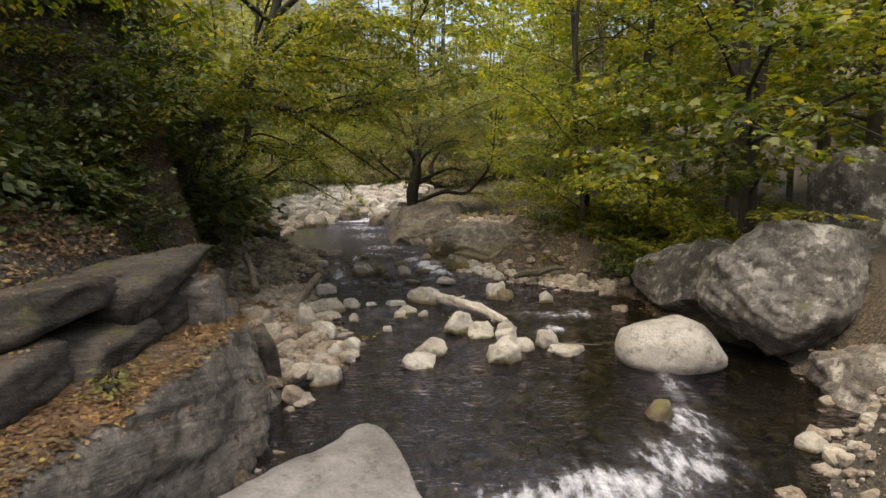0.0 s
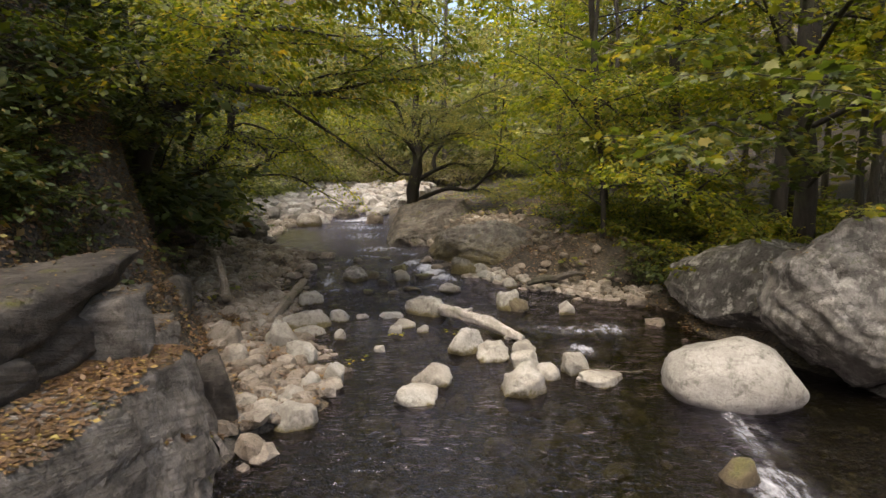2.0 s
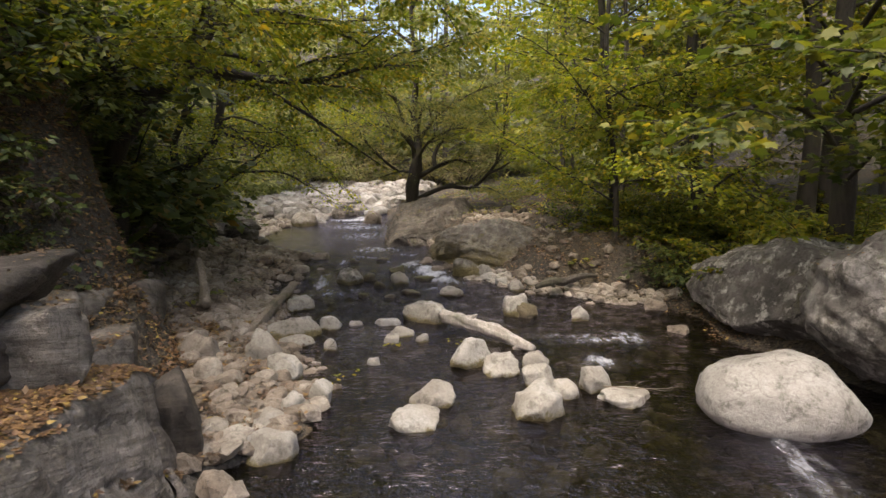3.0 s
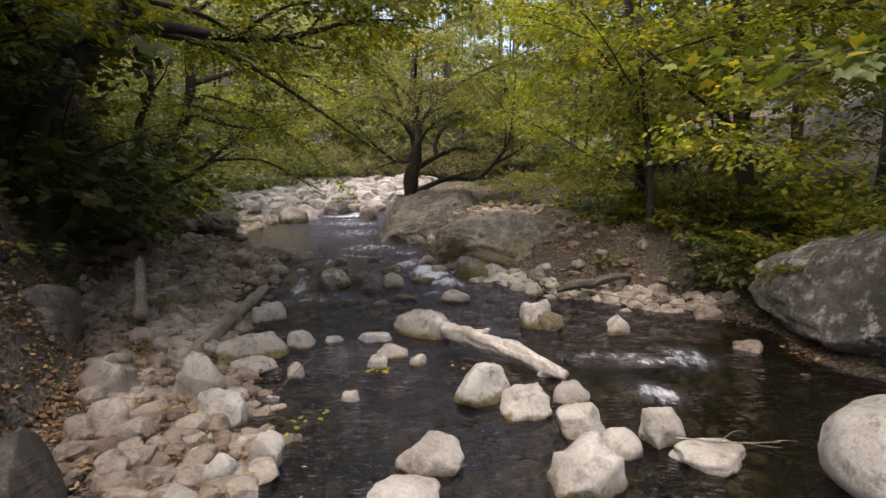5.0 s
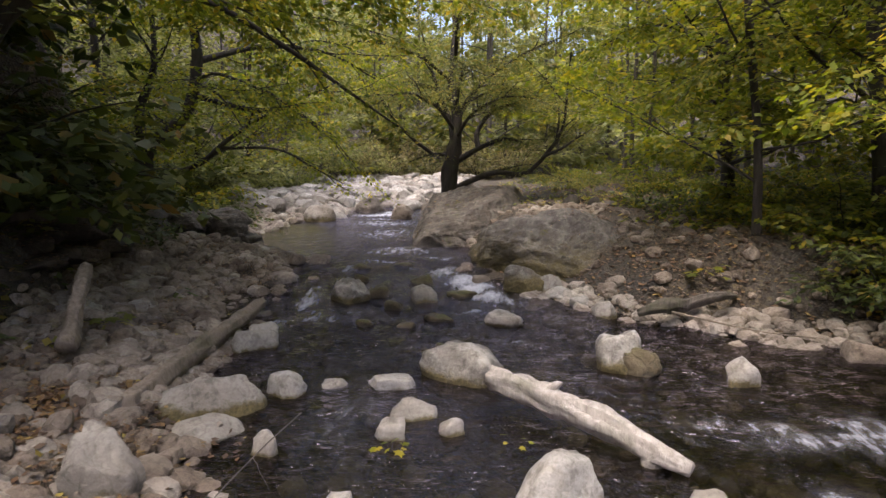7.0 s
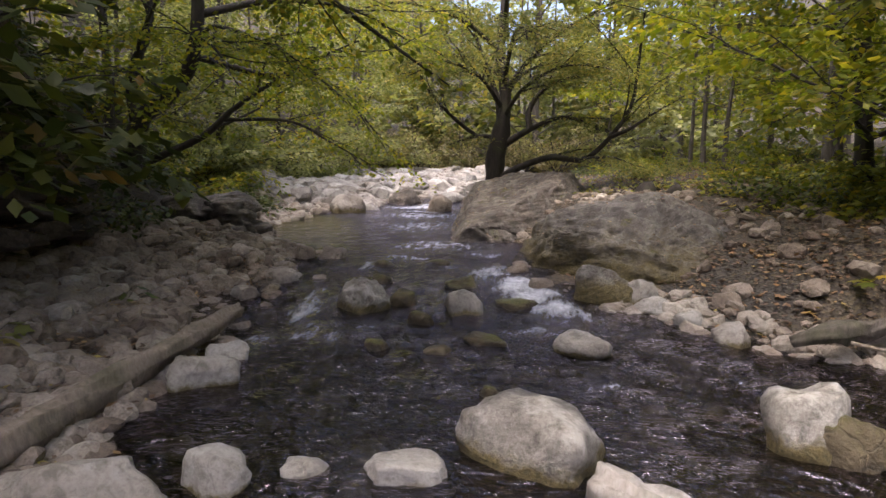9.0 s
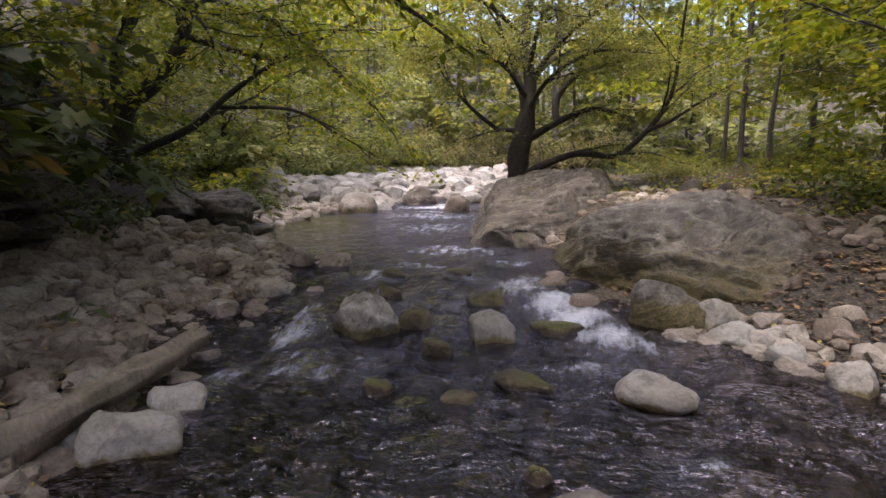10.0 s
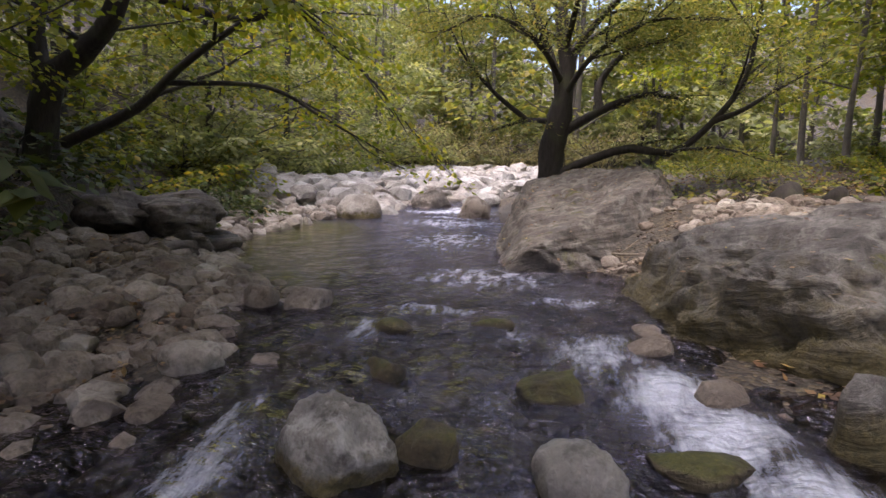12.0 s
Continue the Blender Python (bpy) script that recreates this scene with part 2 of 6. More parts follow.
def leaf_material(name, stops, glow=0.45):
    m, nd, lk, bs = nodes_of(name)
    g = nd.new("ShaderNodeNewGeometry")
    c = ramp(nd, lk, g.outputs["Random Per Island"], stops).outputs[0]
    pos, _ = world_place(nd, lk)
    patch = ramp(nd, lk, noise_tex(nd, lk, pos, 0.9, 3, 0.5), [(0.35, (0.62, 0.66, 0.6)), (0.65, (1.15, 1.08, 1.0))]).outputs[0]
    c = mix(nd, lk, 1.0, c, patch, "MULTIPLY")
    lk.new(c, bs.inputs["Base Color"])
    bs.inputs["Roughness"].default_value = 0.55
    tr = nd.new("ShaderNodeBsdfTranslucent")
    lk.new(mix(nd, lk, 1.0, c, (1.5, 1.5, 0.7), "MULTIPLY"), tr.inputs[0])
    ms = nd.new("ShaderNodeMixShader")
    ms.inputs[0].default_value = glow
    lk.new(bs.outputs[0], ms.inputs[1])
    lk.new(tr.outputs[0], ms.inputs[2])
    lk.new(ms.outputs[0], nd["Material Output"].inputs[0])
    return m


LEAF_GREEN = leaf_material("green_leaves", [(0.0, (0.075, 0.105, 0.014)), (0.5, (0.145, 0.17, 0.02)), (0.85, (0.22, 0.215, 0.024)), (1.0, (0.36, 0.26, 0.03))], 0.55)
LEAF_OLIVE = leaf_material("olive_leaves", [(0.0, (0.09, 0.112, 0.035)), (0.5, (0.165, 0.18, 0.06)), (0.85, (0.23, 0.222, 0.075)), (1.0, (0.31, 0.245, 0.08))], 0.55)
LEAF_YELLOW = leaf_material("yellowing_leaves", [(0.0, (0.1, 0.14, 0.014)), (0.45, (0.18, 0.215, 0.018)), (0.8, (0.26, 0.27, 0.022)), (1.0, (0.38, 0.31, 0.03))], 0.55)
LEAF_MAPLE = leaf_material("maple_leaves", [(0.0, (0.05, 0.078, 0.014)), (0.5, (0.095, 0.12, 0.018)), (0.88, (0.16, 0.165, 0.022)), (1.0, (0.3, 0.24, 0.03))])
# green leaves in a darker copy, with the banks' shade put into the colour
LEAF_DARK = leaf_material("shade_toned_leaves", [(0.0, (0.03, 0.05, 0.01)), (0.6, (0.065, 0.09, 0.016)), (0.92, (0.11, 0.12, 0.02)), (1.0, (0.2, 0.12, 0.03))], 0.3)
# willow green, paled further to put haze and backlight on the far trees
LEAF_PALE = leaf_material("hazy_pale_willow_leaves", [(0.0, (0.14, 0.165, 0.085)), (0.6, (0.24, 0.26, 0.145)), (1.0, (0.35, 0.35, 0.2))], 0.55)
LEAF_BROWN = leaf_material("brown_twig_leaves", [(0.0, (0.1, 0.085, 0.05)), (0.6, (0.19, 0.17, 0.1)), (1.0, (0.28, 0.26, 0.15))], 0.45)
LEAF_FALLEN = leaf_material("fallen_leaves", [(0.0, (0.06, 0.036, 0.022)), (0.5, (0.14, 0.08, 0.042)), (0.84, (0.2, 0.12, 0.05)), (0.95, (0.26, 0.17, 0.06)), (1.0, (0.36, 0.29, 0.07))], 0.1)


def water_material():
    m, nd, lk, bs = nodes_of("stream_water")
    pos, geo = world_place(nd, lk, (0.75, 1.25, 1.0))
    w1 = noise_tex(nd, lk, pos, 4.5, 5, 0.55)
    w2 = noise_tex(nd, lk, pos, 15, 2, 0.5)
    h = nd.new("ShaderNodeMath")
    h.operation = "MULTIPLY_ADD"
    lk.new(w1, h.inputs[0])
    h.inputs[1].default_value = 3.0
    lk.new(w2, h.inputs[2])
    bump = add(nd, "ShaderNodeBump", Strength=1.0, Distance=0.034)
    lively = nd.new("ShaderNodeAttribute")
    lively.attribute_name = "lively"
    hl = nd.new("ShaderNodeMath")
    hl.operation = "MULTIPLY"
    lk.new(h.outputs[0], hl.inputs[0])
    lk.new(lively.outputs["Fac"], hl.inputs[1])
    lk.new(hl.outputs[0], bump.inputs["Height"])
    deep = nd.new("ShaderNodeBsdfTransparent")
    deep.inputs[0].default_value = (0.27, 0.27, 0.19, 1)
    gloss = add(nd, "ShaderNodeBsdfGlossy", Roughness=0.05)
    gloss.inputs[0].default_value = (0.95, 0.87, 1.0, 1)
    lk.new(bump.outputs[0], gloss.inputs["Normal"])
    fr = add(nd, "ShaderNodeFresnel", IOR=1.5)
    lk.new(bump.outputs[0], fr.inputs["Normal"])
    water = nd.new("ShaderNodeMixShader")
    lk.new(fr.outputs[0], water.inputs[0])
    lk.new(deep.outputs[0], water.inputs[1])
    lk.new(gloss.outputs[0], water.inputs[2])
    at = nd.new("ShaderNodeAttribute")
    at.attribute_name = "foam_glint"
    streak, _ = world_place(nd, lk, (2.2, 0.8, 1.0))
    sn = noise_tex(nd, lk, streak, 5.5, 7, 0.66)
    ad = nd.new("ShaderNodeMath")
    ad.operation = "MULTIPLY_ADD"
    lk.new(at.outputs["Fac"], ad.inputs[0])
    ad.inputs[1].default_value = 0.52
    sh = nd.new("ShaderNodeMath")
    sh.operation = "MULTIPLY_ADD"
    lk.new(sn, sh.inputs[0])
    sh.inputs[1].default_value, sh.inputs[2].default_value = 1.15, -0.1
    lk.new(sh.outputs[0], ad.inputs[2])
    mask = ramp(nd, lk, ad.outputs[0], [(0.6, (0, 0, 0)), (1.2, (0.82, 0.82, 0.82))]).outputs[0]
    gate = ramp(nd, lk, at.outputs["Fac"], [(0.06, (0, 0, 0)), (0.4, (1, 1, 1))]).outputs[0]
    mask = mix(nd, lk, 1.0, mask, gate, "MULTIPLY")
    # painted sky sheen on fast, aerated water, in streaks along the current
    ch = nd.new("ShaderNodeAttribute")
    ch.attribute_name = "churn_sheen"
    long_streak, _ = world_place(nd, lk, (2.6, 0.55, 1.0))
    cn = ramp(nd, lk, noise_tex(nd, lk, long_streak, 4.2, 8, 0.72), [(0.42, (0.03, 0.03, 0.03)), (0.62, (1, 1, 1))]).outputs[0]
    cm = nd.new("ShaderNodeMath")
    cm.operation = "MULTIPLY"
    lk.new(ch.outputs["Fac"], cm.inputs[0])
    lk.new(cn, cm.inputs[1])
    bubble_sheen = nd.new("ShaderNodeBsdfDiffuse")
    bubble_sheen.inputs[0].default_value = (0.4, 0.4, 0.5, 1)
    lk.new(bump.outputs[0], bubble_sheen.inputs["Normal"])
    body = nd.new("ShaderNodeMixShader")
    lk.new(cm.outputs[0], body.inputs[0])
    lk.new(deep.outputs[0], body.inputs[1])
    lk.new(bubble_sheen.outputs[0], body.inputs[2])
    still = nd.new("ShaderNodeAttribute")
    still.attribute_name = "still"
    # olive put into the colour for mirrored trees and the pool's bed
    pool_olive = nd.new("ShaderNodeBsdfDiffuse")
    pool_olive.inputs[0].default_value = (0.075, 0.078, 0.024, 1)
    pooled = nd.new("ShaderNodeMixShader")
    lk.new(still.outputs["Fac"], pooled.inputs[0])
    lk.new(body.outputs[0], pooled.inputs[1])
    lk.new(pool_olive.outputs[0], pooled.inputs[2])
    lk.new(pooled.outputs[0], water.inputs[1])
    bs.inputs["Base Color"].default_value = (0.6, 0.62, 0.68, 1)
    bs.inputs["Roughness"].default_value = 0.5
    lk.new(bump.outputs[0], bs.inputs["Normal"])
    out = nd.new("ShaderNodeMixShader")
    lk.new(mask, out.inputs[0])
    lk.new(water.outputs[0], out.inputs[1])
    lk.new(bs.outputs[0], out.inputs[2])
    lk.new(out.outputs[0], nd["Material Output"].inputs[0])
    return m


WATER = water_material()

# ---- the valley floor ----
LEVEL_Y = [-60, 0, 4, 6.2, 8.4, 9.6, 10.8, 11.4, 12.2, 13, 16, 19.5, 22, 26, 40, 90]
LEVEL_Z = [-0.6, -0.08, 0.02, 0.12, 0.19, 0.23, 0.25, 0.28, 0.38, 0.49, 0.53, 0.62, 0.74, 0.95, 1.3, 3.0]
LEFT_Y = [-60, 3.8, 4.8, 5.7, 6.1, 7.2, 8.2, 9.2, 10.0, 10.8, 11.6, 12.3, 12.9, 13.7, 14.2, 15.4, 16.5, 19, 20, 22, 24, 90]
LEFT_X = [-1.3, -1.35, -1.6, -1.55, -1.1, -1.05, -1.35, -2.05, -2.3, -2.5, -2.95, -2.65, -2.75, -2.9, -3.6, -4.4, -4.9, -5.0, -4.8, -4.3, -4.1, -4.1]
RIGHT_Y = [-60, 3.0, 3.9, 4.6, 5.4, 6.5, 7.8, 8.6, 9.6, 10.8, 11.2, 11.7, 12.3, 13.2, 14.5, 15.0, 15.8, 17, 19.2, 20, 22, 24, 90]
RIGHT_X = [2.2, 2.3, 2.6, 3.1, 3.9, 3.9, 3.3, 2.8, 2.8, 2.4, 1.5, 0.5, 0.0, -0.38, -0.2, -0.8, -1.5, -1.75, -2.0, -2.4, -2.7, -3.2, -3.2]


def level(y):
    return np.interp(y, LEVEL_Y, LEVEL_Z)


def height(x, y):
    """The ground's height; x and y are arrays."""
    zw, xl, xr = level(y), np.interp(y, LEFT_Y, LEFT_X), np.interp(y, RIGHT_Y, RIGHT_X)
    p = np.stack([x, y, np.zeros_like(x)], 1)
    n1, n2 = fbm(p * 0.5, 3, 5), fbm(p * 2.2, 4, 9)
    # the bed
    inside = np.minimum(x - xl, xr - x)
    bed = zw - 0.05 - 0.33 * step01(0, 1.1, inside) + 0.05 * n2
    bed = bed + step01(24, 28, y) * 0.6
    # the left bank
    dl = xl - x
    bar = step01(5.4, 6.2, y) * (1 - step01(13.4, 14.2, y))
    shore = zw - 0.05 + dl * 0.16
    foot = np.interp(y, [-60, 5.2, 6.5, 9, 11, 12.3, 13.6, 14.6, 15.6, 17, 20, 26, 36, 90], [0.15, 0.15, 1.5, 1.8, 1.8, 2.0, 2.5, 1.7, 1.1, 1.4, 2.6, 6.5, 7.5, 7.5])
    rise = np.interp(y, [-60, 5, 6, 9, 12, 14, 16, 19, 90], [0.75, 0.75, 0.5, 0.45, 0.45, 0.4, 0.1, 0.05, 0.05])
    over = np.maximum(dl - foot, 0)
    left = np.minimum(shore, shore * 0 + zw + 0.1 + foot * 0.16) + rise * step01(0, 0.25, over) + (np.minimum(over, 1.8) * (np.interp(y, [-60, 6.5, 8, 12.5, 14.5, 18, 90], [0.8, 0.9, 1.9, 1.8, 0.8, 0.5, 0.5]) + 0.2 * n1) + 0.6 * np.maximum(over - 1.8, 0)) * step01(0, 1.0, over) + 0.07 * n2
    shelf = zw + 0.1 + np.interp(over, [0, 0.25, 0.9, 1.2, 3.2, 6.0, 10.0, 60.0], [0, 0.3, 0.45, 1.45, 2.4, 4.8, 8.0, 30.0]) + 0.07 * n2
    near = 1 - step01(5.2, 7.5, y)
    left = left * (1 - near) + shelf * near
    far_l = np.maximum(-x - 26, 0)
    left = left + 0.15 * far_l * step01(0, 10, far_l)
    # the right bank
    dr = x - xr
    terrace = np.interp(y, [-60, 6, 9, 11, 13, 16, 22, 90], [1.4, 1.4, 1.25, 1.1, 1.05, 1.15, 1.35, 3.2])
    reach = np.interp(y, [-60, 5, 8, 10, 12.5, 16, 22, 90], [1.5, 1.2, 1.6, 2.6, 2.6, 2.2, 2.0, 2.0])
    right = zw - 0.04 + (terrace - zw) * step01(0, 1, dr / reach) ** 1.2 + np.maximum(dr - reach, 0) * (0.07 + 0.03 * n1) + 0.05 * n2
    hill = np.maximum(x - 11, 0)
    right = right + 0.22 * hill * step01(0, 8, hill)
    z = np.where(dl > 0, left, np.where(dr > 0, right, bed))
    # the gravel bar across the head of the reach, and the hill that closes the valley
    head = step01(21, 25, y) * step01(-14, -9, x) * (1 - step01(-1.5, 1.0, x))
    barz = 0.85 + (y - 22) * 0.075 + 0.07 * n2 + 0.06 * n1
    chan = 1 - step01(0.4, 1.6, np.abs(x + 3.4)) * 1.0
    barz = barz - 0.35 * chan * (1 - step01(23, 26, y))
    z = z * (1 - head) + head * np.where(y < 34, np.minimum(barz, 1.75), 1.75)
    back = np.maximum(y - 40, 0)
    z = z + 0.2 * back * step01(0, 12, back)
    behind = np.maximum(-y - 14, 0)
    z = z + 0.2 * behind * step01(0, 10, behind)
    return np.minimum(z, 60 + 4 * n1)


def axis(parts):
    out = [np.arange(a, b, s) for a, b, s in parts]
    return np.concatenate(out)


def sheet(name, xs, ys, zfun):
    gx, gy = np.meshgrid(xs, ys)
    x, y = gx.ravel(), gy.ravel()
    v = np.stack([x, y, zfun(x, y)], 1)
    nx, ny = len(xs), len(ys)
    i = (np.arange(ny - 1)[:, None] * nx + np.arange(nx - 1)[None]).ravel()
    return mesh_from(name, v, np.stack([i, i + 1, i + nx + 1, i + nx], 1))


XS = axis([(-300, -60, 20), (-60, -20, 4), (-20, -7, 0.5), (-7, 6, 0.13), (6, 20, 0.5), (20, 60, 4), (60, 301, 20)])
YS = axis([(-300, -60, 20), (-60, -6, 3), (-6, 2, 0.3), (2, 17, 0.13), (17, 40, 0.3), (40, 80, 2), (80, 301, 20)])
ground = tagged(part("ground", sheet("ground", XS, YS, height), SOIL), "brown valley floor with leaf litter and bare soil", "ground", kind="structure")


def ground_z(x, y):
    return float(height(np.array([float(x)]), np.array([float(y)]))[0])


def foam_glint_at(x, y):
    """Where the water breaks white or sky glints are painted in: (x, y, length across, length along, strength)."""
    f = np.zeros_like(x)
    for cx, cy, rx, ry, s in ((1.9, 4.35, 0.4, 0.4, 0.55), (1.3, 4.0, 0.55, 0.3, 0.68), (0.7, 3.75, 0.55, 0.3, 0.62), (1.1, 3.3, 1.0, 0.5, 0.4), (2.25, 5.0, 0.22, 0.5, 0.5), (2.4, 5.9, 0.2, 0.5, 0.32),
                              (2.05, 8.7, 0.25, 0.3, 0.5), (1.65, 8.6, 0.35, 0.12, 0.4), (1.55, 7.9, 0.16, 0.2, 0.55), (1.4, 8.75, 0.4, 0.12, 0.4),
                              (-0.75, 12.8, 0.22, 0.3, 0.7), (-0.48, 12.45, 0.2, 0.24, 1.1), (-0.32, 12.12, 0.22, 0.28, 1.05), (-0.14, 11.78, 0.2, 0.22, 0.85), (0.06, 11.62, 0.18, 0.15, 0.55), (-1.2, 13.0, 0.3, 0.25, 0.3), (-1.3, 12.2, 0.5, 0.4, 0.2), (-0.35, 11.3, 0.25, 0.12, 0.4),
                              (-2.16, 11.5, 0.14, 0.25, 0.55), (-2.2, 11.85, 0.1, 0.25, 0.45), (-2.2, 10.75, 0.1, 0.2, 0.35), (-1.9, 10.95, 0.35, 0.14, 0.4), (-1.7, 11.1, 0.5, 0.3, 0.3),
                              (-1.75, 13.35, 0.5, 0.12, 0.45), (-2.0, 12.9, 0.12, 0.25, 0.5), (-0.9, 13.9, 0.35, 0.15, 0.45), (-3.1, 21.2, 0.9, 0.4, 0.85), (-2.8, 21.8, 0.5, 0.4, 0.85), (-2.9, 20.2, 0.7, 0.3, 0.5),
                              # the three wide spots beyond y 14 paint in bright sky reflections
                              (0.05, 10.25, 0.2, 0.14, 0.35), (0.85, 10.6, 0.3, 0.08, 0.3), (-2.3, 17.2, 1.0, 1.4, 0.42), (-1.6, 14.6, 0.8, 0.7, 0.42), (-2.7, 19.2, 1.1, 0.9, 0.5), (-1.0, 8.7, 0.3, 0.5, 0.2)):
        f = np.maximum(f, s * np.exp(-((x - cx) / rx) ** 2 - ((y - cy) / ry) ** 2))
    return f


def water_z(x, y):
    p = np.stack([x, y * 0.6, np.zeros_like(x)], 1)
    lively = 0.3 + foam_glint_at(x, y) + 0.9 * step01(9.3, 10.8, y) * (1 - step01(13.5, 15.0, y))
    return level(y) + lively * (0.022 * fbm(p * 2.2, 3, 21) + 0.014 * fbm(p * 7.0, 3, 23)) + 0.03 * foam_glint_at(x, y)


water_mesh = sheet("water", axis([(-6.5, -3.0, 0.12), (-3.0, 3.2, 0.07), (3.2, 5.0, 0.15)]), axis([(-14, 2.5, 0.3), (2.5, 15, 0.07), (15, 25.5, 0.15)]), water_z)
co = np.zeros(len(water_mesh.vertices) * 3, dtype=np.float32)
water_mesh.vertices.foreach_get("co", co)
co = co.reshape(-1, 3)
foam_glint = water_mesh.attributes.new("foam_glint", "FLOAT", "POINT")
foam_glint.data.foreach_set("value", foam_glint_at(co[:, 0], co[:, 1]).astype(np.float32))
churn_sheen = water_mesh.attributes.new("churn_sheen", "FLOAT", "POINT")
lane = np.minimum(co[:, 0] - np.interp(co[:, 1], LEFT_Y, LEFT_X), np.interp(co[:, 1], RIGHT_Y, RIGHT_X) - co[:, 0])
pool = step01(0.35, -0.35, co[:, 0] - np.interp(co[:, 1], [13.4, 14.8, 18.8], [-2.75, -2.75, -4.2])) * step01(13.2, 13.9, co[:, 1]) * (1 - step01(18.2, 19.2, co[:, 1]))
fast = np.interp(co[:, 1], [2, 4, 6, 8.5, 10, 11, 14, 16, 20, 25], [0.02, 0.02, 0.01, 0.01, 0.02, 0.05, 0.08, 0.12, 0.18, 0.25])
calm = step01(0.5, 1.1, np.abs(co[:, 0] + 0.25)) * (1 - step01(10.2, 11.0, co[:, 1] - 0.7 * step01(0, 0.6, co[:, 0])))
fast = fast * (1 - 0.8 * calm)
churn_sheen.data.foreach_set("value", (np.clip(fast * (0.35 + 0.65 * step01(0.0, 0.9, lane)) * (1 - 0.9 * pool) + 0.25 * foam_glint_at(co[:, 0], co[:, 1]), 0, 1)).astype(np.float32))
lively = water_mesh.attributes.new("lively", "FLOAT", "POINT")
lively.data.foreach_set("value", (np.interp(co[:, 1], [2, 8.5, 10.5, 14, 20], [0.55, 0.7, 1.5, 1.5, 0.9]) * (1 - 0.6 * pool) + 0.5 * foam_glint_at(co[:, 0], co[:, 1])).astype(np.float32))
still = water_mesh.attributes.new("still", "FLOAT", "POINT")
still.data.foreach_set("value", (0.75 * pool).astype(np.float32))
water = tagged(part("water", water_mesh, WATER), "clear shallow mountain stream with rippled surface and white water", "water", kind="structure")

# ---- rocks ----
BALLS = {}


def ball(sub):
    if sub not in BALLS:
        bm = bmesh.new()
        bmesh.ops.create_icosphere(bm, subdivisions=sub, radius=1.0)
        v = np.array([q.co[:] for q in bm.verts])
        f = np.array([[q.index for q in p.verts] for p in bm.faces])
        bm.free()
        BALLS[sub] = (v, f)
    return BALLS[sub]


def rock_verts(seed, sub=4, angular=0.5, rough=0.12, boxy=0.35, bedded=0.0):
    """A unit rock: a ball drawn towards a box, cut by chance planes and roughened."""
    rng = np.random.default_rng(seed)
    v, f = ball(sub)
    v = v.copy()
    v = v / (np.abs(v) ** (2 + 4 * boxy)).sum(1, keepdims=True) ** (1 / (2 + 4 * boxy))
    for k in range(int(5 + 9 * angular)):
        n = rng.normal(size=3)
        n /= np.linalg.norm(n)
        o = rng.uniform(0.58, 0.92) + 0.25 * (1 - angular)
        d = v @ n - o
        v = v - np.outer(np.maximum(d, 0) * 0.92, n)
    u = v / np.linalg.norm(v, axis=1, keepdims=True)
    v = v * (1 + rough * fbm(v * 1.6 + seed * 3.1, 5, seed % 97, 0.55))[:, None]
    v = v + u * (rough * 0.22 * fbm(v * 9 + seed, 3, seed % 89))[:, None]
    if bedded:
        q = v @ np.array(Euler((0.5, 0.35, 0.2)).to_matrix())
        ridge = 1 - np.abs(fbm(q * np.array([1.2, 1.2, 6.0]) + seed, 4, seed % 83))
        v = v + u * (bedded * 0.1 * ridge)[:, None]
    v = v / np.abs(v).max(0)
    return v, f


def boulder(x, y, w, d, h, seed, mat, label, name="boulder", turn=0.0, sink=0.6, sub=4, angular=0.5, rough=0.12, boxy=0.35, base=None, tip=(0, 0), bedded=0.0, wedge=False, undercut=0.0, group="stones in the stream", category="boulder", cuts=(), grain=0.0, dip=(0, 0, 0)):
    """A stone of width w, depth d that stands h above the water or ground at (x, y); cuts are planes (place, outward way) that trim it flat,
    grain is the depth of the grooves that weather out along its beds."""
    z0 = float(level(y)) if base is None else base
    v, f = rock_verts(seed, sub, angular, rough, boxy, bedded)
    if wedge:
        v = v @ np.array(Matrix.Rotation(radians(45), 3, "Z"))
        v = v / np.abs(v).max(0)
    if undercut:
        v[:, :2] *= 1 - undercut * step01(-0.15, -1.0, v[:, 2])[:, None]
    full = h * (1 + sink) + 0.04
    v = v * np.array([w / 2, d / 2, full / 2])
    m = pose(x, y, z0 + h - full / 2, tip[0], tip[1], turn)
    turned, off = np.array(m.to_3x3()), np.array(m.translation)
    v = v @ turned.T + off
    for p, way in cuts:
        q = np.array(way, float) / np.linalg.norm(way)
        v = v - np.outer(np.maximum((v - np.array(p)) @ q, 0) * 0.96, q)
    if cuts:
        v = v + 0.02 * np.stack([fbm(v * 3.0 + 9 * k, 4, seed % 71 + k) for k in range(3)], 1)
    if grain:
        b = v @ np.array(Euler(dip).to_matrix())
        b = b + 0.06 * np.stack([fbm(v * 1.5 + 5 * k, 3, 3 + k) for k in range(3)], 1)
        groove = np.abs(fbm(b * np.array([1.4, 1.4, 11.0]), 4, seed % 67, 0.6))
        n = v - v.mean(0)
        n /= np.linalg.norm(n, axis=1, keepdims=True)
        v = v - n * (grain * (1 - np.minimum(groove * 2.2, 1)))[:, None]
    ob = part(name, mesh_from(name, (v - off) @ turned, f), mat)
    ob.matrix_world = m
    return tagged(ob, label, category, group)


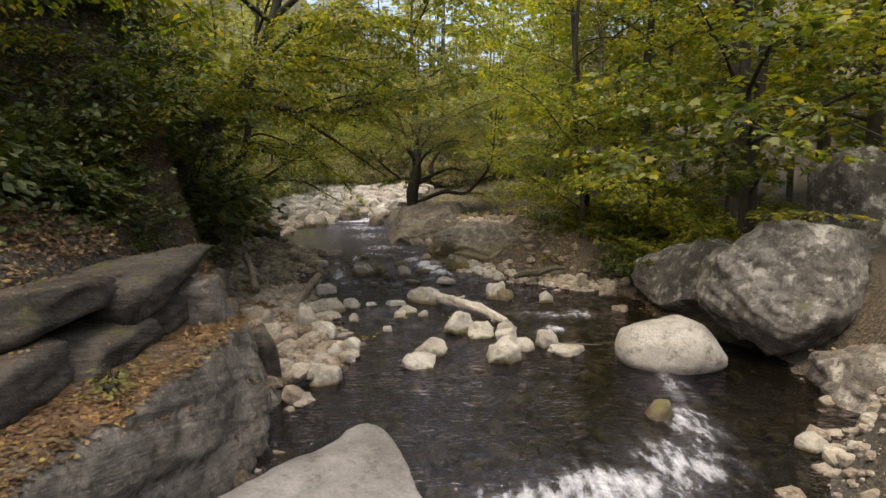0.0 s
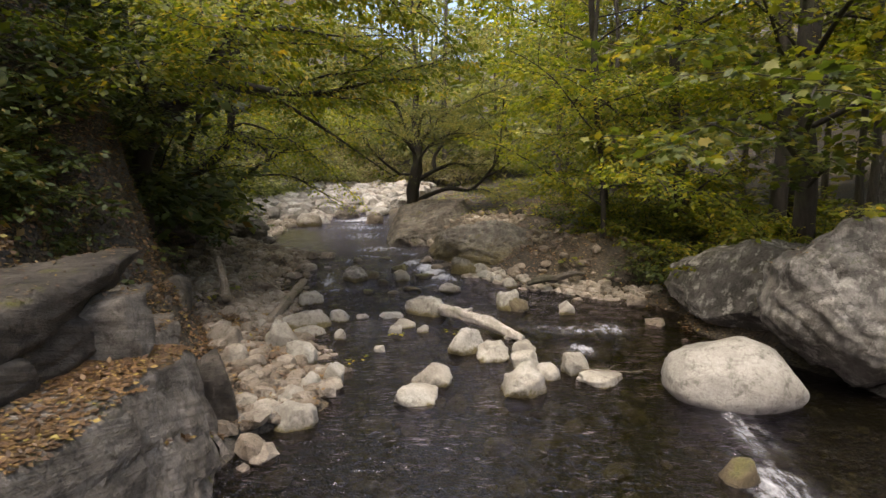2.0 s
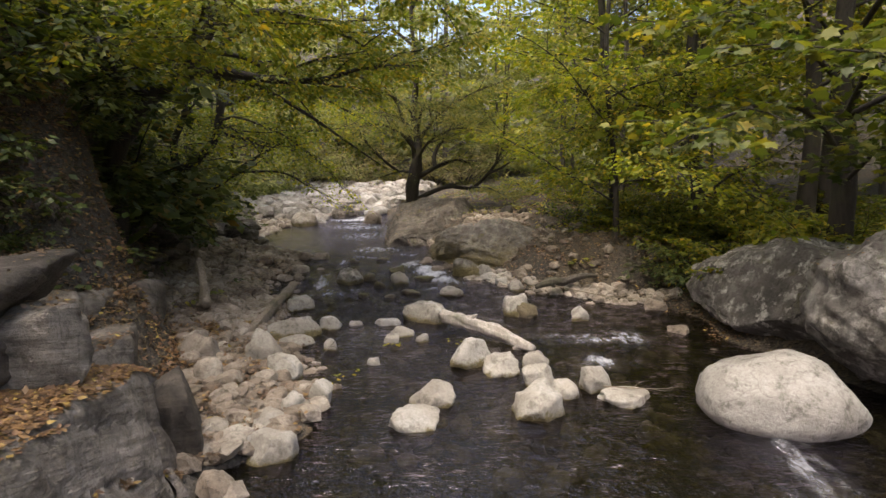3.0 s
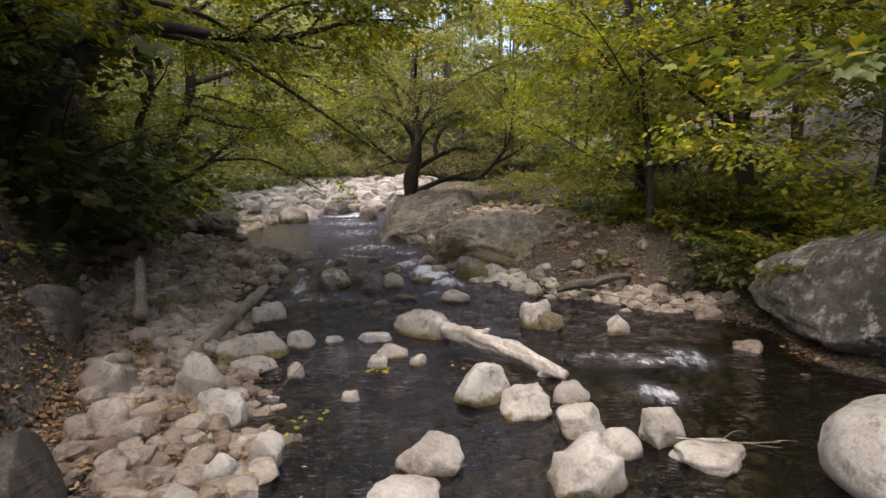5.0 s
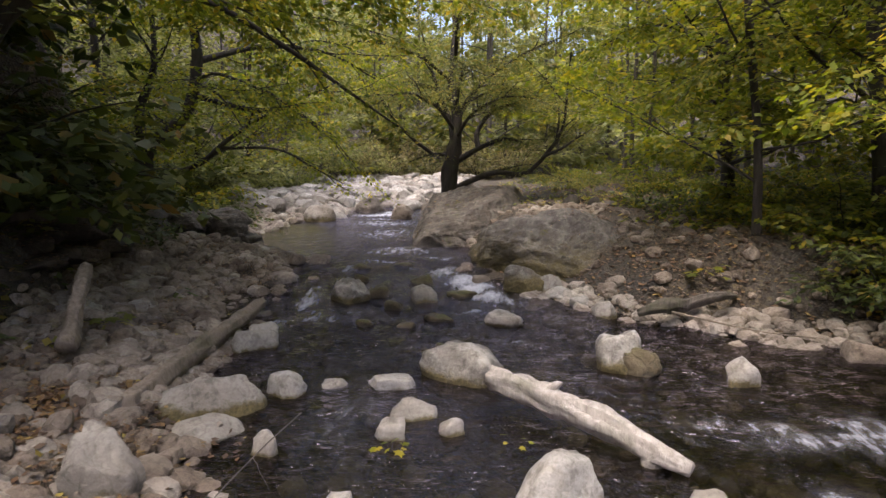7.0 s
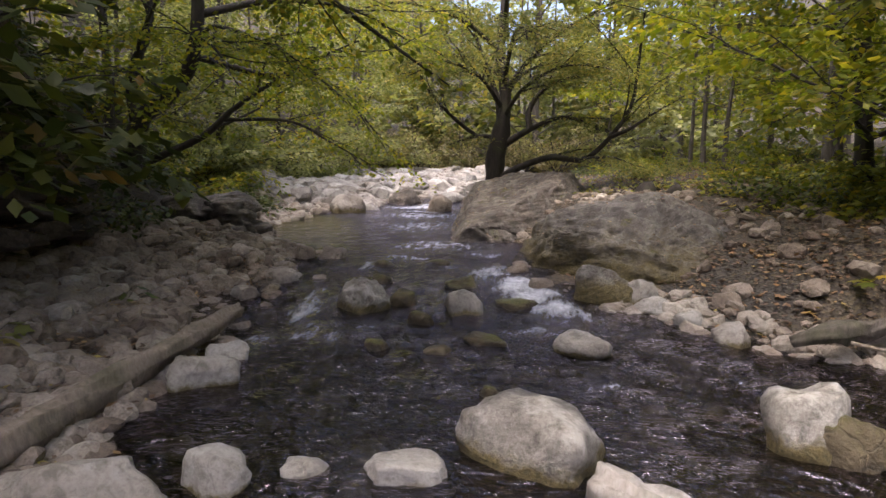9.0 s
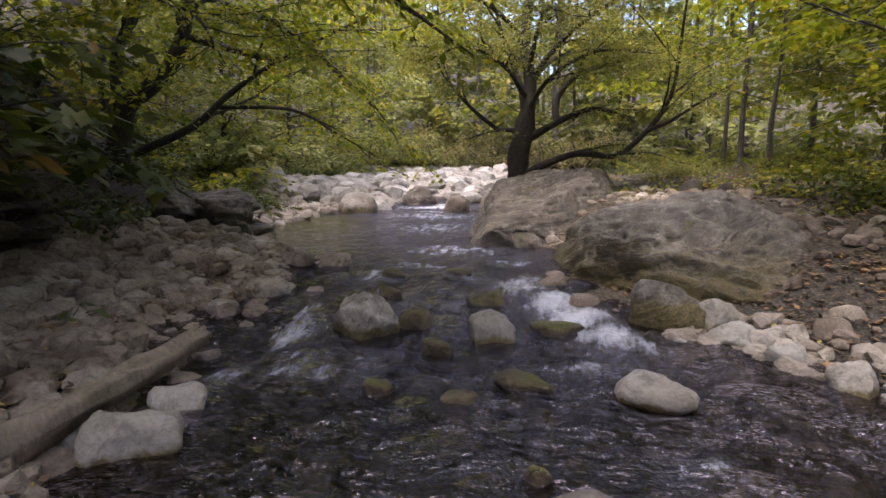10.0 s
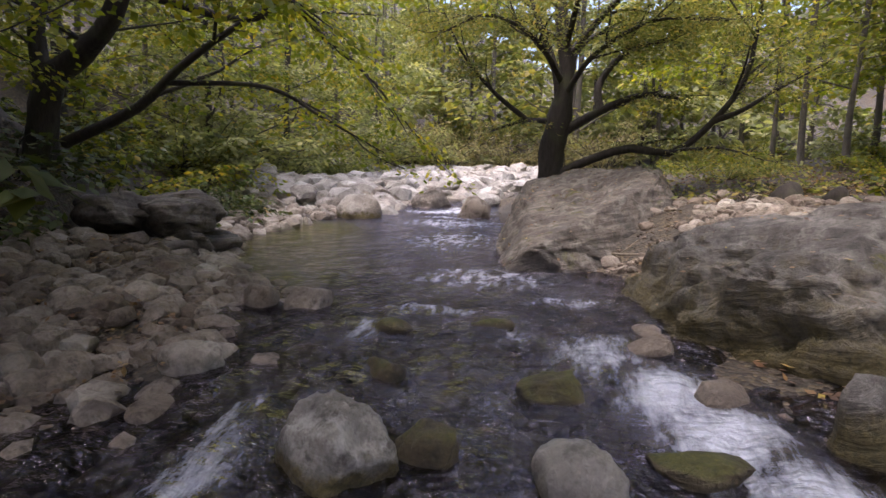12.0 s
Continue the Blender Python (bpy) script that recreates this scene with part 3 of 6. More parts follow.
# large boulders
from mathutils.bvhtree import BVHTree
BIG = dict(group="large boulders", sub=5)
boulder(-0.5, 2.5, 2.0, 2.7, 0.74, 301, SLAB_STONE, "grey angular limestone slab rising from the stream", angular=0.0, boxy=1.5, sink=0.5, rough=0.03, base=-0.06, grain=0.012, dip=(0.9, 0.3, 0.6),
        cuts=(((-0.47, 3.73, 0.62), (-1.0, 0.6, 0.25)), ((-0.4, 3.7, 0.6), (1.0, 0.42, 0.3)), ((-0.45, 3.68, 0.62), (0.25, 1.0, 0.5)), ((-0.47, 3.6, 0.66), (0.12, -0.06, 1.0)), ((-0.1, 3.0, 0.6), (0.7, 0.1, 0.75))), **BIG)
boulder(2.66, 6.6, 1.26, 0.95, 0.56, 302, PALE_BOULDER, "smooth pale rounded boulder lying in the stream", angular=0.12, turn=-6, rough=0.045, boxy=0.0, sink=0.45, undercut=0.35,
        cuts=(((2.6, 6.5, 0.68), (-0.12, -0.22, 1.0)), ((3.05, 6.4, 0.45), (0.8, -0.3, 0.65)), ((2.35, 6.3, 0.5), (-0.5, -0.6, 0.75))), **BIG)
boulder(3.93, 9.0, 1.85, 2.3, 1.17, 303, LICHEN_ROCK, "grey lichen-stained boulder leaning over the water", angular=0.6, turn=12, rough=0.09, bedded=0.5, sink=0.3, boxy=0.6,
        cuts=(((3.18, 8.5, 0.35), (-0.8, -0.25, 0.5)), ((3.55, 8.2, 1.2), (-0.25, -0.35, 1.0)), ((3.2, 8.0, 0.6), (-0.4, -1.0, 0.15))), **{**BIG, "sub": 6})
boulder(4.2, 7.05, 1.95, 1.75, 1.66, 304, BOULDER_STONE, "huge weathered grey boulder with moss and leaves on top", angular=0.45, turn=8, rough=0.09, sink=0.02, boxy=0.5, bedded=0.5, undercut=0.5, grain=0.014, dip=(0.35, -0.2, 0),
        cuts=(((4.1, 6.6, 1.72), (-0.1, -0.35, 1.0)), ((3.45, 6.6, 1.45), (-0.7, -0.35, 0.7)), ((4.1, 6.25, 1.1), (-0.15, -1.0, 0.25))), **{**BIG, "sub": 6})
# this rock is added to stand for a shaded cavity in the bank
boulder(5.6, 7.4, 1.5, 1.6, 1.0, 312, LICHEN_ROCK, "added rock filling the dark hollow behind the huge boulder", angular=0.6, turn=30, base=0.3, **BIG)
boulder(4.7, 5.5, 1.9, 1.7, 0.56, 305, BOULDER_STONE, "low pitted grey rock under the huge boulder", angular=0.7, turn=-20, base=0.08, grain=0.03, dip=(0.3, 0.3, 0), cuts=(((3.95, 5.3, 0.4), (-0.75, -0.5, 0.6)),), **BIG)
boulder(6.5, 8.5, 2.2, 2.4, 1.9, 306, LICHEN_ROCK, "upright grey rock wall in the bank", angular=0.6, turn=10, base=0.9, boxy=0.7, grain=0.04, **BIG)
boulder(1.1, 13.5, 2.6, 3.5, 0.98, 307, FOOT_ROCK, "broad sloping grey-brown boulder with a mossy foot", angular=0.15, turn=45, sink=1.5, boxy=1.6, rough=0.05, grain=0.085, dip=(-0.35, 0.45, 0.5),
        cuts=(((-0.3, 13.05, 0.78), (-0.34, -0.2, 1.0)), ((1.05, 14.0, 1.3), (0.5, -0.1, 1.0)), ((1.0, 13.0, 0.98), (0.1, -0.55, 1.0)), ((-0.42, 13.2, 0.5), (-1.0, -0.6, 0.35)), ((0.3, 12.4, 0.4), (-0.3, -1.0, 0.6)), ((1.6, 13.0, 0.75), (0.9, -0.5, 0.8))), **{**BIG, "sub": 6})
boulder(-0.55, 17.1, 2.4, 4.3, 1.05, 308, BANK_ROCK, "sloping grey rock mound under the tree, littered with dead leaves", angular=0.1, turn=-6, sink=1.3, boxy=1.4, rough=0.05, grain=0.06, dip=(0.25, 0.3, 0.4),
        cuts=(((-1.45, 15.2, 0.68), (-0.26, -0.22, 1.0)), ((0.25, 17.8, 1.56), (0.9, -0.2, 0.55)), ((-0.6, 14.7, 0.62), (-0.25, -1.0, 0.8)), ((-1.6, 16.5, 0.65), (-1.0, -0.2, 0.7)), ((0.2, 18.6, 1.5), (0.2, 0.7, 1.0)), ((0.25, 16.6, 1.1), (0.8, -0.9, 0.75))), **{**BIG, "sub": 6})
boulder(2.15, 14.2, 2.6, 2.2, 0.5, 309, BANK_ROCK, "flat grey-brown rock on the bank beside the broad boulder", angular=0.6, turn=15, base=0.55, sink=1.4, bedded=1.0, **BIG)
boulder(1.6, 15.6, 1.7, 1.3, 0.42, 310, BANK_ROCK, "flat grey rock shelf below the wooded terrace", angular=0.6, turn=-10, base=0.55, sink=1.2, boxy=0.3, rough=0.16, bedded=1.2, **BIG)
boulder(3.4, 12.9, 1.8, 1.4, 0.45, 311, BANK_ROCK, "flat grey rock shelf below the wooded terrace", angular=0.6, turn=20, base=0.65, sink=1.2, boxy=0.8, bedded=0.8, **BIG)

# ledges on the left bank
def smooth_path(points, n=16):
    """Evenly spaced places on a smooth curve through the points."""
    p = np.asarray(points, float)
    q = np.vstack([2 * p[0] - p[1], p, 2 * p[-1] - p[-2]])
    out = []
    seg = len(p) - 1
    for u in np.linspace(0, seg - 1e-6, n):
        k = int(u)
        f = u - k
        a, b, c, d = q[k], q[k + 1], q[k + 2], q[k + 3]
        out.append(0.5 * (2 * b + (c - a) * f + (2 * a - 5 * b + 4 * c - d) * f * f + (3 * b - a - 3 * c + d) * f ** 3))
    return np.array(out)


LEDGE = dict(group="rock ledges", sub=6, bedded=0.5, name="rock_ledge", category="rock ledge", rough=0.05)


def ledge(label, rows):
    """A ledge of fitted blocks: (x, y, top, width, length, height, turn) for each."""
    top = tagged(new("rock_ledge"), label, "rock ledge", "rock ledges")
    for k, (x, y, z, w, d, h, turn) in enumerate(rows):
        v, f = rock_verts(700 + 31 * k + len(rows), 5 if w * d > 1.0 else 4, 0.15, 0.05, 4.0, 0.7)
        b = part("block", mesh_from("block", v * np.array([w / 2, d / 2, h / 2]), f), LEDGE_STONE, top)
        b.matrix_world = pose(x, y, z - h / 2, (k * 37 % 7) - 3, (k * 53 % 7) - 2, turn)
    return top


def bedded_run(label, profile, joints, dip, seed, edge_noise=0.12, steps=0.035, bend=((0, 1), (0, 0)), mat=LEDGE_STONE, fall=((0, 1), (0, 0)), beds=6.0, fine=0.016, top_noise=0.03):
    """A ledge swept along the bank: profile rows (x, z) from the water up and back; joints are the y of its cracks."""
    top = tagged(new("rock_ledge"), label, "rock ledge", "rock ledges")
    m = 96
    prof = smooth_path([(a, 0, b) for a, b in profile], m)[:, [0, 2]]
    for k, (y0, y1) in enumerate(zip(joints[:-1], joints[1:])):
        ys = np.arange(y0 - 0.02, y1 + 0.04, 0.038)
        n = len(ys)
        y = np.repeat(ys, m)
        x, z = np.tile(prof[:, 0], n) + np.interp(y, *bend), np.tile(prof[:, 1], n)
        q3 = np.stack([x * 1.2, y, z * 1.2], 1)
        # beds weather back in steps, and cracks cut them off short
        bed = (z + dip * y + 0.1 * fbm(q3 * 0.9, 2, seed)) * beds
        cut = np.floor(y * 2.3 + 0.8 * lattice(np.floor(bed).astype(np.int64), np.zeros(len(bed), dtype=np.int64), np.full(len(bed), k), seed + 3))
        step = lattice(np.floor(bed).astype(np.int64), cut.astype(np.int64), np.full(len(bed), k), seed)
        groove = np.exp(-((bed - np.round(bed)) / 0.14) ** 2)
        crease = 1 - np.abs(fbm(q3 * 1.7, 4, seed + k))
        out = steps * step - 0.03 * groove + edge_noise * (crease - 0.6) + fine * fbm(q3 * 6, 4, seed + 5, 0.6)
        front = step01(1.0, 0.0, np.tile(np.linspace(0, 1, m), n) / 0.62)
        x = x + out * (0.2 + 0.8 * front)
        z = z + np.interp(y, *fall) * step01(-0.2, 0.4, z) + (top_noise * fbm(q3 * 2.0, 5, seed + 9, 0.6) + 0.3 * steps * step) * (1 - front)
        edge = np.minimum(y - y0, y1 - y)
        x = x - 0.045 * step01(0.07, 0.0, edge) * front
        v = np.stack([x, y, z], 1)
        i = (np.arange(n - 1)[:, None] * m + np.arange(m - 1)[None]).ravel()
        part("block", mesh_from("block", v, np.stack([i, i + m, i + m + 1, i + 1], 1), smooth=False), mat, top)
    return top


lower_ledge = bedded_run("lower bedded rock ledge with fallen leaves on its top",
                         [(-1.18, -0.4), (-1.28, 0.1), (-1.4, 0.55), (-1.5, 0.88), (-1.54, 0.97), (-1.62, 1.0), (-1.9, 1.01), (-2.2, 1.02), (-2.6, 1.0)], [-3.0, -0.9, 1.5, 3.0, 4.35, 5.35, 5.95], 0.22, 61, 0.05, 0.03,
                         bend=((-3, 3.4, 4.4, 5.4, 5.95), (-0.1, -0.1, -0.16, -0.32, -0.5)), fall=((0, 4.6, 5.4, 6), (0, 0, -0.1, -0.34)), beds=3.2)
def stacked_slabs(label, line, z0, z1, mat, seed, thick=0.18, lengths=(0.5, 0.9), deep=0.8, recess=(0.0,), dip=0.0, back=0.35, shape=(0.35, 0.06, 2.6, 0.35)):
    """Beds of broken slabs along a line of the bank, each bed set back or out by recess and stepping back by the share back of its height."""
    top = tagged(new("rock_ledge"), label, "rock ledge", "rock ledges")
    r = np.random.default_rng(seed)
    way = smooth_path([(a, b, 0) for a, b in line], 60)
    s = np.concatenate([[0], np.cumsum(np.linalg.norm(np.diff(way, axis=0), axis=1))])
    z, bed = z0, 0
    while z < z1:
        t = thick * r.uniform(0.75, 1.35)
        u = -r.uniform(0, 0.3)
        while u < s[-1]:
            ln = r.uniform(*lengths)
            m = min(max(u + ln / 2, 0.02), s[-1] - 0.02)
            p = np.array([np.interp(m, s, way[:, k]) for k in range(2)])
            q = np.array([np.interp(min(m + 0.1, s[-1]), s, way[:, k]) - np.interp(max(m - 0.1, 0), s, way[:, k]) for k in range(2)])
            q /= np.linalg.norm(q)
            inward = np.array([-q[1], q[0]])
            d = deep * r.uniform(0.8, 1.2)
            p = p + inward * (d / 2 + back * (z - z0) + recess[bed % len(recess)] + r.normal() * 0.05)
            v, f = rock_verts(int(r.integers(1000)), 4, *shape)
            v = v * np.array([ln / 2 * 1.04, d / 2, t / 2 * 1.1])
            v = v + 0.012 * fbm(v * np.array([5, 5, 16]) + seed + u, 3, seed)[:, None]
            b = part("block", mesh_from("block", v, f), mat, top)
            b.matrix_world = pose(p[0], p[1], z + t / 2, r.normal() * 4, math.degrees(-dip) + r.normal() * 4, math.degrees(math.atan2(q[1], q[0])) + r.normal() * 4)
            u += ln * 0.98
        z += t
        bed += 1
    return top


upper_ledge = stacked_slabs("upper rock wall of cracked shade-toned beds above a leafy ledge", [(-2.08, -2.6), (-2.1, 0.5), (-2.06, 2.8), (-2.12, 4.75)], 0.96, 1.3, SHADE_BEDS, 67, 0.3, (0.9, 1.9), 1.0, (0.0, 0.08), 0.06, 0.1, (0.12, 0.03, 4.5, 0.5))
broken_ledge = ledge("broken angular blocks at the end of the rock wall", (
    (-2.15, 4.98, 1.38, 0.5, 0.4, 0.45, 14), (-2.6, 5.1, 1.3, 0.55, 0.5, 0.5, 8), (-2.3, 5.55, 1.02, 0.6, 0.45, 0.6, 22), (-2.75, 5.75, 1.12, 0.6, 0.6, 0.6, 18), (-3.1, 5.3, 1.5, 0.7, 0.7, 0.5, 10),
    (-3.15, 6.2, 1.2, 0.7, 0.6, 0.6, 12), (-2.75, 6.45, 0.85, 0.55, 0.5, 0.5, 25), (-3.3, 6.9, 1.1, 0.7, 0.6, 0.6, 8)))
boulder(-1.9, 5.95, 0.3, 0.75, 0.5, 329, SHADE_BEDS, "dark upright rock flake at the end of the ledge", boxy=1.5, angular=0.3, base=0.2, sink=0.6, turn=24, tip=(6, -8), **{**LEDGE, "sub": 5})
boulder(-3.5, 7.7, 1.0, 1.7, 0.72, 327, LEDGE_STONE, "grey rock outcrop beside the gravel bar", boxy=0.9, angular=0.5, base=0.35, sink=0.4, turn=12, **{**LEDGE, "sub": 5})
under_ledge = stacked_slabs("shade-toned undercut rock ledge beside the gravel bar", [(-4.25, 8.9), (-4.25, 10.2), (-4.35, 11.4), (-4.75, 12.6), (-5.45, 13.9)], 0.5, 1.25, SHADE_BEDS, 71, 0.17, (0.4, 0.9), 1.0, (0.3, 0.34, 0.0, 0.1, 0.2), 0.0, 0.0)
stacked_slabs("brown bedded rock outcrop at the corner of the pool", [(-5.5, 14.2), (-4.9, 14.3), (-4.3, 14.6), (-4.15, 15.2), (-4.5, 15.9)], 0.4, 1.0, BANK_ROCK, 73, 0.3, (0.5, 1.0), 0.9, (0.0, 0.06), 0.0, 0.4, (0.7, 0.12, 1.0, 0.7))
stacked_slabs("shade-toned rock beds jutting from the steep bank", [(-4.75, 8.6), (-4.9, 10.0), (-5.2, 11.6), (-5.9, 13.0)], 1.9, 2.5, SHADE_ROCK, 75, 0.22, (0.6, 1.3), 1.2, (0.25, 0.0, 0.15), 0.03, 0.3)
boulder(-7.3, 13.4, 1.7, 3.0, 1.0, 324, SHADE_ROCK, "shade-toned overhanging rock lip high on the bank", boxy=0.9, angular=0.6, base=2.0, sink=0.3, turn=6, **LEDGE)

# stones in the stream
def stone(x, y, w, h, seed, mat=PALE_STONE, label="pale limestone cobble in the stream", deep=0.75, **more):
    more = {"angular": 0.8, **more}
    return boulder(x, y, w, w * deep, h, seed, mat, label, name="stone", category="stone", turn=(seed * 47) % 60 - 30, **{"sub": 3 + (w > 0.3), **more})


stone(-0.31, 9.5, 0.62, 0.24, 401, FLECKED_STONE, angular=0.4, label="broad pale stone with a lichen-flecked top")
stone(0.2, 7.86, 0.48, 0.27, 402, angular=0.8)
stone(0.51, 7.57, 0.38, 0.21, 403, angular=0.8)
stone(0.85, 7.78, 0.3, 0.15, 404)
stone(0.81, 7.23, 0.33, 0.21, 405)
stone(0.76, 8.32, 0.2, 0.1, 467)
stone(1.0, 7.0, 0.25, 0.16, 406, angular=0.2)
stone(1.32, 7.17, 0.32, 0.22, 407)
stone(-0.15, 6.82, 0.4, 0.2, 408)
stone(-0.3, 6.42, 0.44, 0.15, 409, angular=0.8)
stone(0.7, 6.6, 0.44, 0.29, 410, angular=0.9, label="pointed pale stone with a wet foot")
stone(1.51, 6.93, 0.48, 0.1, 411, label="low flat pale stone awash in the stream")
stone(0.95, 9.66, 0.4, 0.2, 412, MOSSY_STONE, "brown wet stone under a pale one")
stone(0.9, 9.72, 0.42, 0.29, 413, FLECKED_STONE, label="pale stone resting on a brown one")
stone(1.69, 9.47, 0.26, 0.19, 414, angular=0.8)
stone(2.85, 10.1, 0.38, 0.16, 415, GREY_STONE, "low grey stone by the bank")
stone(-0.78, 9.25, 0.36, 0.09, 416)
stone(-0.58, 8.78, 0.3, 0.11, 417)
stone(-0.66, 8.47, 0.21, 0.11, 418)
stone(-0.33, 8.56, 0.17, 0.09, 419)
stone(-1.7, 11.66, 0.44, 0.26, 420, FLECKED_STONE, label="large rounded stone with a moss-green foot", angular=0.3, sub=5)
stone(-0.86, 11.67, 0.31, 0.19, 421, angular=0.3)
stone(-0.95, 12.34, 0.34, 0.12, 422, MOSSY_STONE, "brown mossy stone in the riffle")
stone(-1.75, 12.37, 0.24, 0.09, 423, MOSSY_STONE, "brown mossy stone in the riffle")
stone(-1.39, 11.8, 0.26, 0.14, 424, MOSSY_STONE, "brown mossy stone in the riffle")
stone(-1.85, 12.95, 0.28, 0.06, 425, MOSSY_STONE, "dark wet stone awash in the riffle")
stone(-1.32, 13.11, 0.27, 0.06, 426, MOSSY_STONE, "dark wet stone awash in the riffle")
stone(-2.57, 13.31, 0.36, 0.12, 427, GREY_STONE, "grey-brown stone at the pool's edge")
stone(-2.9, 13.3, 0.3, 0.15, 428, GREY_STONE, "grey-brown stone at the pool's edge")
stone(0.03, 10.93, 0.4, 0.13, 429, label="low pale stone with a brown wet foot")
stone(-1.33, 10.78, 0.18, 0.06, 430, MOSSY_STONE, "brown wet stone awash in the riffle")
stone(-0.62, 10.98, 0.32, 0.08, 431, MOSSY_STONE, "brown wet stone awash in the riffle")
stone(-0.53, 10.08, 0.12, 0.07, 432, MOSSY_STONE, "brown wet stone awash in the riffle")
stone(-1.15, 11.37, 0.2, 0.1, 433, MOSSY_STONE, "brown wet stone awash in the riffle")
stone(-2.1, 9.99, 0.4, 0.16, 434, angular=0.2, label="rounded pale stone beside the fallen log")
stone(-2.19, 10.41, 0.28, 0.11, 435)
stone(-1.88, 7.72, 0.38, 0.37, 436, angular=0.8, label="upright angular pale stone on the gravel")
stone(-1.55, 7.28, 0.33, 0.27, 437)
stone(-2.4, 7.5, 0.4, 0.24, 465, DRY_STONE, "large flat pale stone among the cobbles", base=0.33)
stone(-2.15, 7.05, 0.3, 0.16, 466, DRY_STONE, "pale stone among the cobbles", base=0.3)
stone(-1.1, 6.85, 0.24, 0.24, 438, angular=1.0, boxy=0.9)
stone(-1.28, 6.6, 0.24, 0.2, 439)
stone(-1.86, 8.79, 0.66, 0.22, 440, angular=1.0, boxy=0.8, label="long flat-topped pale block at the water's edge")
stone(-1.74, 8.4, 0.42, 0.1, 441)
stone(-1.48, 9.02, 0.28, 0.15, 442)
stone(-1.32, 8.25, 0.19, 0.11, 443)
stone(-0.78, 7.77, 0.14, 0.07, 444)
stone(-1.18, 9.18, 0.21, 0.07, 445)
stone(-1.26, 5.92, 0.42, 0.18, 446, angular=0.3)
stone(-1.35, 6.25, 0.3, 0.2, 447)
stone(-4.5, 19.8, 0.85, 0.42, 448, label="smooth purplish-grey boulder at the head of the pool", angular=0.4, sub=5)
stone(-3.73, 22.3, 0.9, 0.45, 449, BANK_ROCK, "dark brown boulder in the upper riffle", boxy=0.7, sub=5)
stone(-2.55, 20.5, 0.7, 0.4, 450, GREY_STONE, "grey stone at the foot of the rock mound")
stone(0.61, 11.85, 0.38, 0.14, 451)
stone(0.84, 11.6, 0.22, 0.13, 452)
stone(1.06, 11.28, 0.28, 0.17, 453)
stone(1.02, 11.97, 0.24, 0.17, 454)
stone(1.36, 12.05, 0.53, 0.2, 455, angular=0.8)
stone(0.3, 12.1, 0.52, 0.33, 456, FOOT_ROCK, "mossy grey stone at the foot of the broad boulder")
stone(-0.45, 11.9, 0.38, 0.06, 461, MOSSY_STONE, "brown wet stone under the white water")
stone(0.56, 12.05, 0.28, 0.22, 462)
stone(-2.68, 12.28, 0.32, 0.13, 463, DRY_STONE, "grey-brown rounded stone at the water's edge", angular=0.3)
stone(-0.94, 10.75, 0.22, 0.06, 464, MOSSY_STONE, "brown wet stone awash in the riffle")
stone(3.09, 4.64, 0.3, 0.12, 457)
stone(3.14, 4.22, 0.24, 0.1, 458)
stone(2.04, 5.16, 0.28, 0.16, 459, MOSSY_STONE, "small moss-topped stone in fast water")


# ---- logs ----
def tube(points, radii, sides=8):
    p = np.asarray(points, float)
    r = np.asarray(radii, float)
    t = np.gradient(p, axis=0)
    t /= np.linalg.norm(t, axis=1, keepdims=True) + 1e-9
    ref = np.array([0.31, 0.17, 0.93]) if abs(t[:, 2]).mean() < 0.8 else np.array([0.93, 0.31, 0.17])
    a = np.cross(t, ref)
    a /= np.linalg.norm(a, axis=1, keepdims=True) + 1e-9
    b = np.cross(t, a)
    ang = np.arange(sides) * 2 * math.pi / sides
    ring = p[:, None] + r[:, None, None] * (np.cos(ang)[None, :, None] * a[:, None] + np.sin(ang)[None, :, None] * b[:, None])
    n = len(p)
    i = (np.arange(n - 1)[:, None] * sides + np.arange(sides)[None]).ravel()
    j = (np.arange(n - 1)[:, None] * sides + (np.arange(sides)[None] + 1) % sides).ravel()
    return ring.reshape(-1, 3), np.stack([i, j, j + sides, i + sides], 1)


def join(pieces):
    vs, fs, k = [], [], 0
    for v, f in pieces:
        vs.append(v)
        fs.append(f + k)
        k += len(v)
    return np.concatenate(vs), np.concatenate(fs)


def log_thing(points, radii, mat, label, seed, name="log"):
    path = smooth_path(points, 40)
    r = np.interp(np.linspace(0, 1, 40), np.linspace(0, 1, len(radii)), radii)
    r = np.concatenate([[r[0] * 0.05], r[1:-1], [r[-1] * 0.05]])
    path[0], path[-1] = path[1] * 0.97 + path[0] * 0.03, path[-2] * 0.97 + path[-1] * 0.03
    v, f = tube(path, r, 26)
    c = np.repeat(path, 26, 0)
    a = np.tile(np.arange(26) * 2 * math.pi / 26, len(path))
    u = np.repeat(np.arange(len(path)) * 0.12, 26)
    # splits and ribs run along the grain, knots across it
    n = fbm(np.stack([np.cos(a) * 2.6, np.sin(a) * 2.6, u + seed], 1), 4, seed, 0.65)
    v = c + (v - c) * (1 + 0.34 * n + 0.1 * fbm(v * 7 + seed, 3, seed))[:, None]
    return tagged(part(name, mesh_from(name, v, f), mat), label, "log")


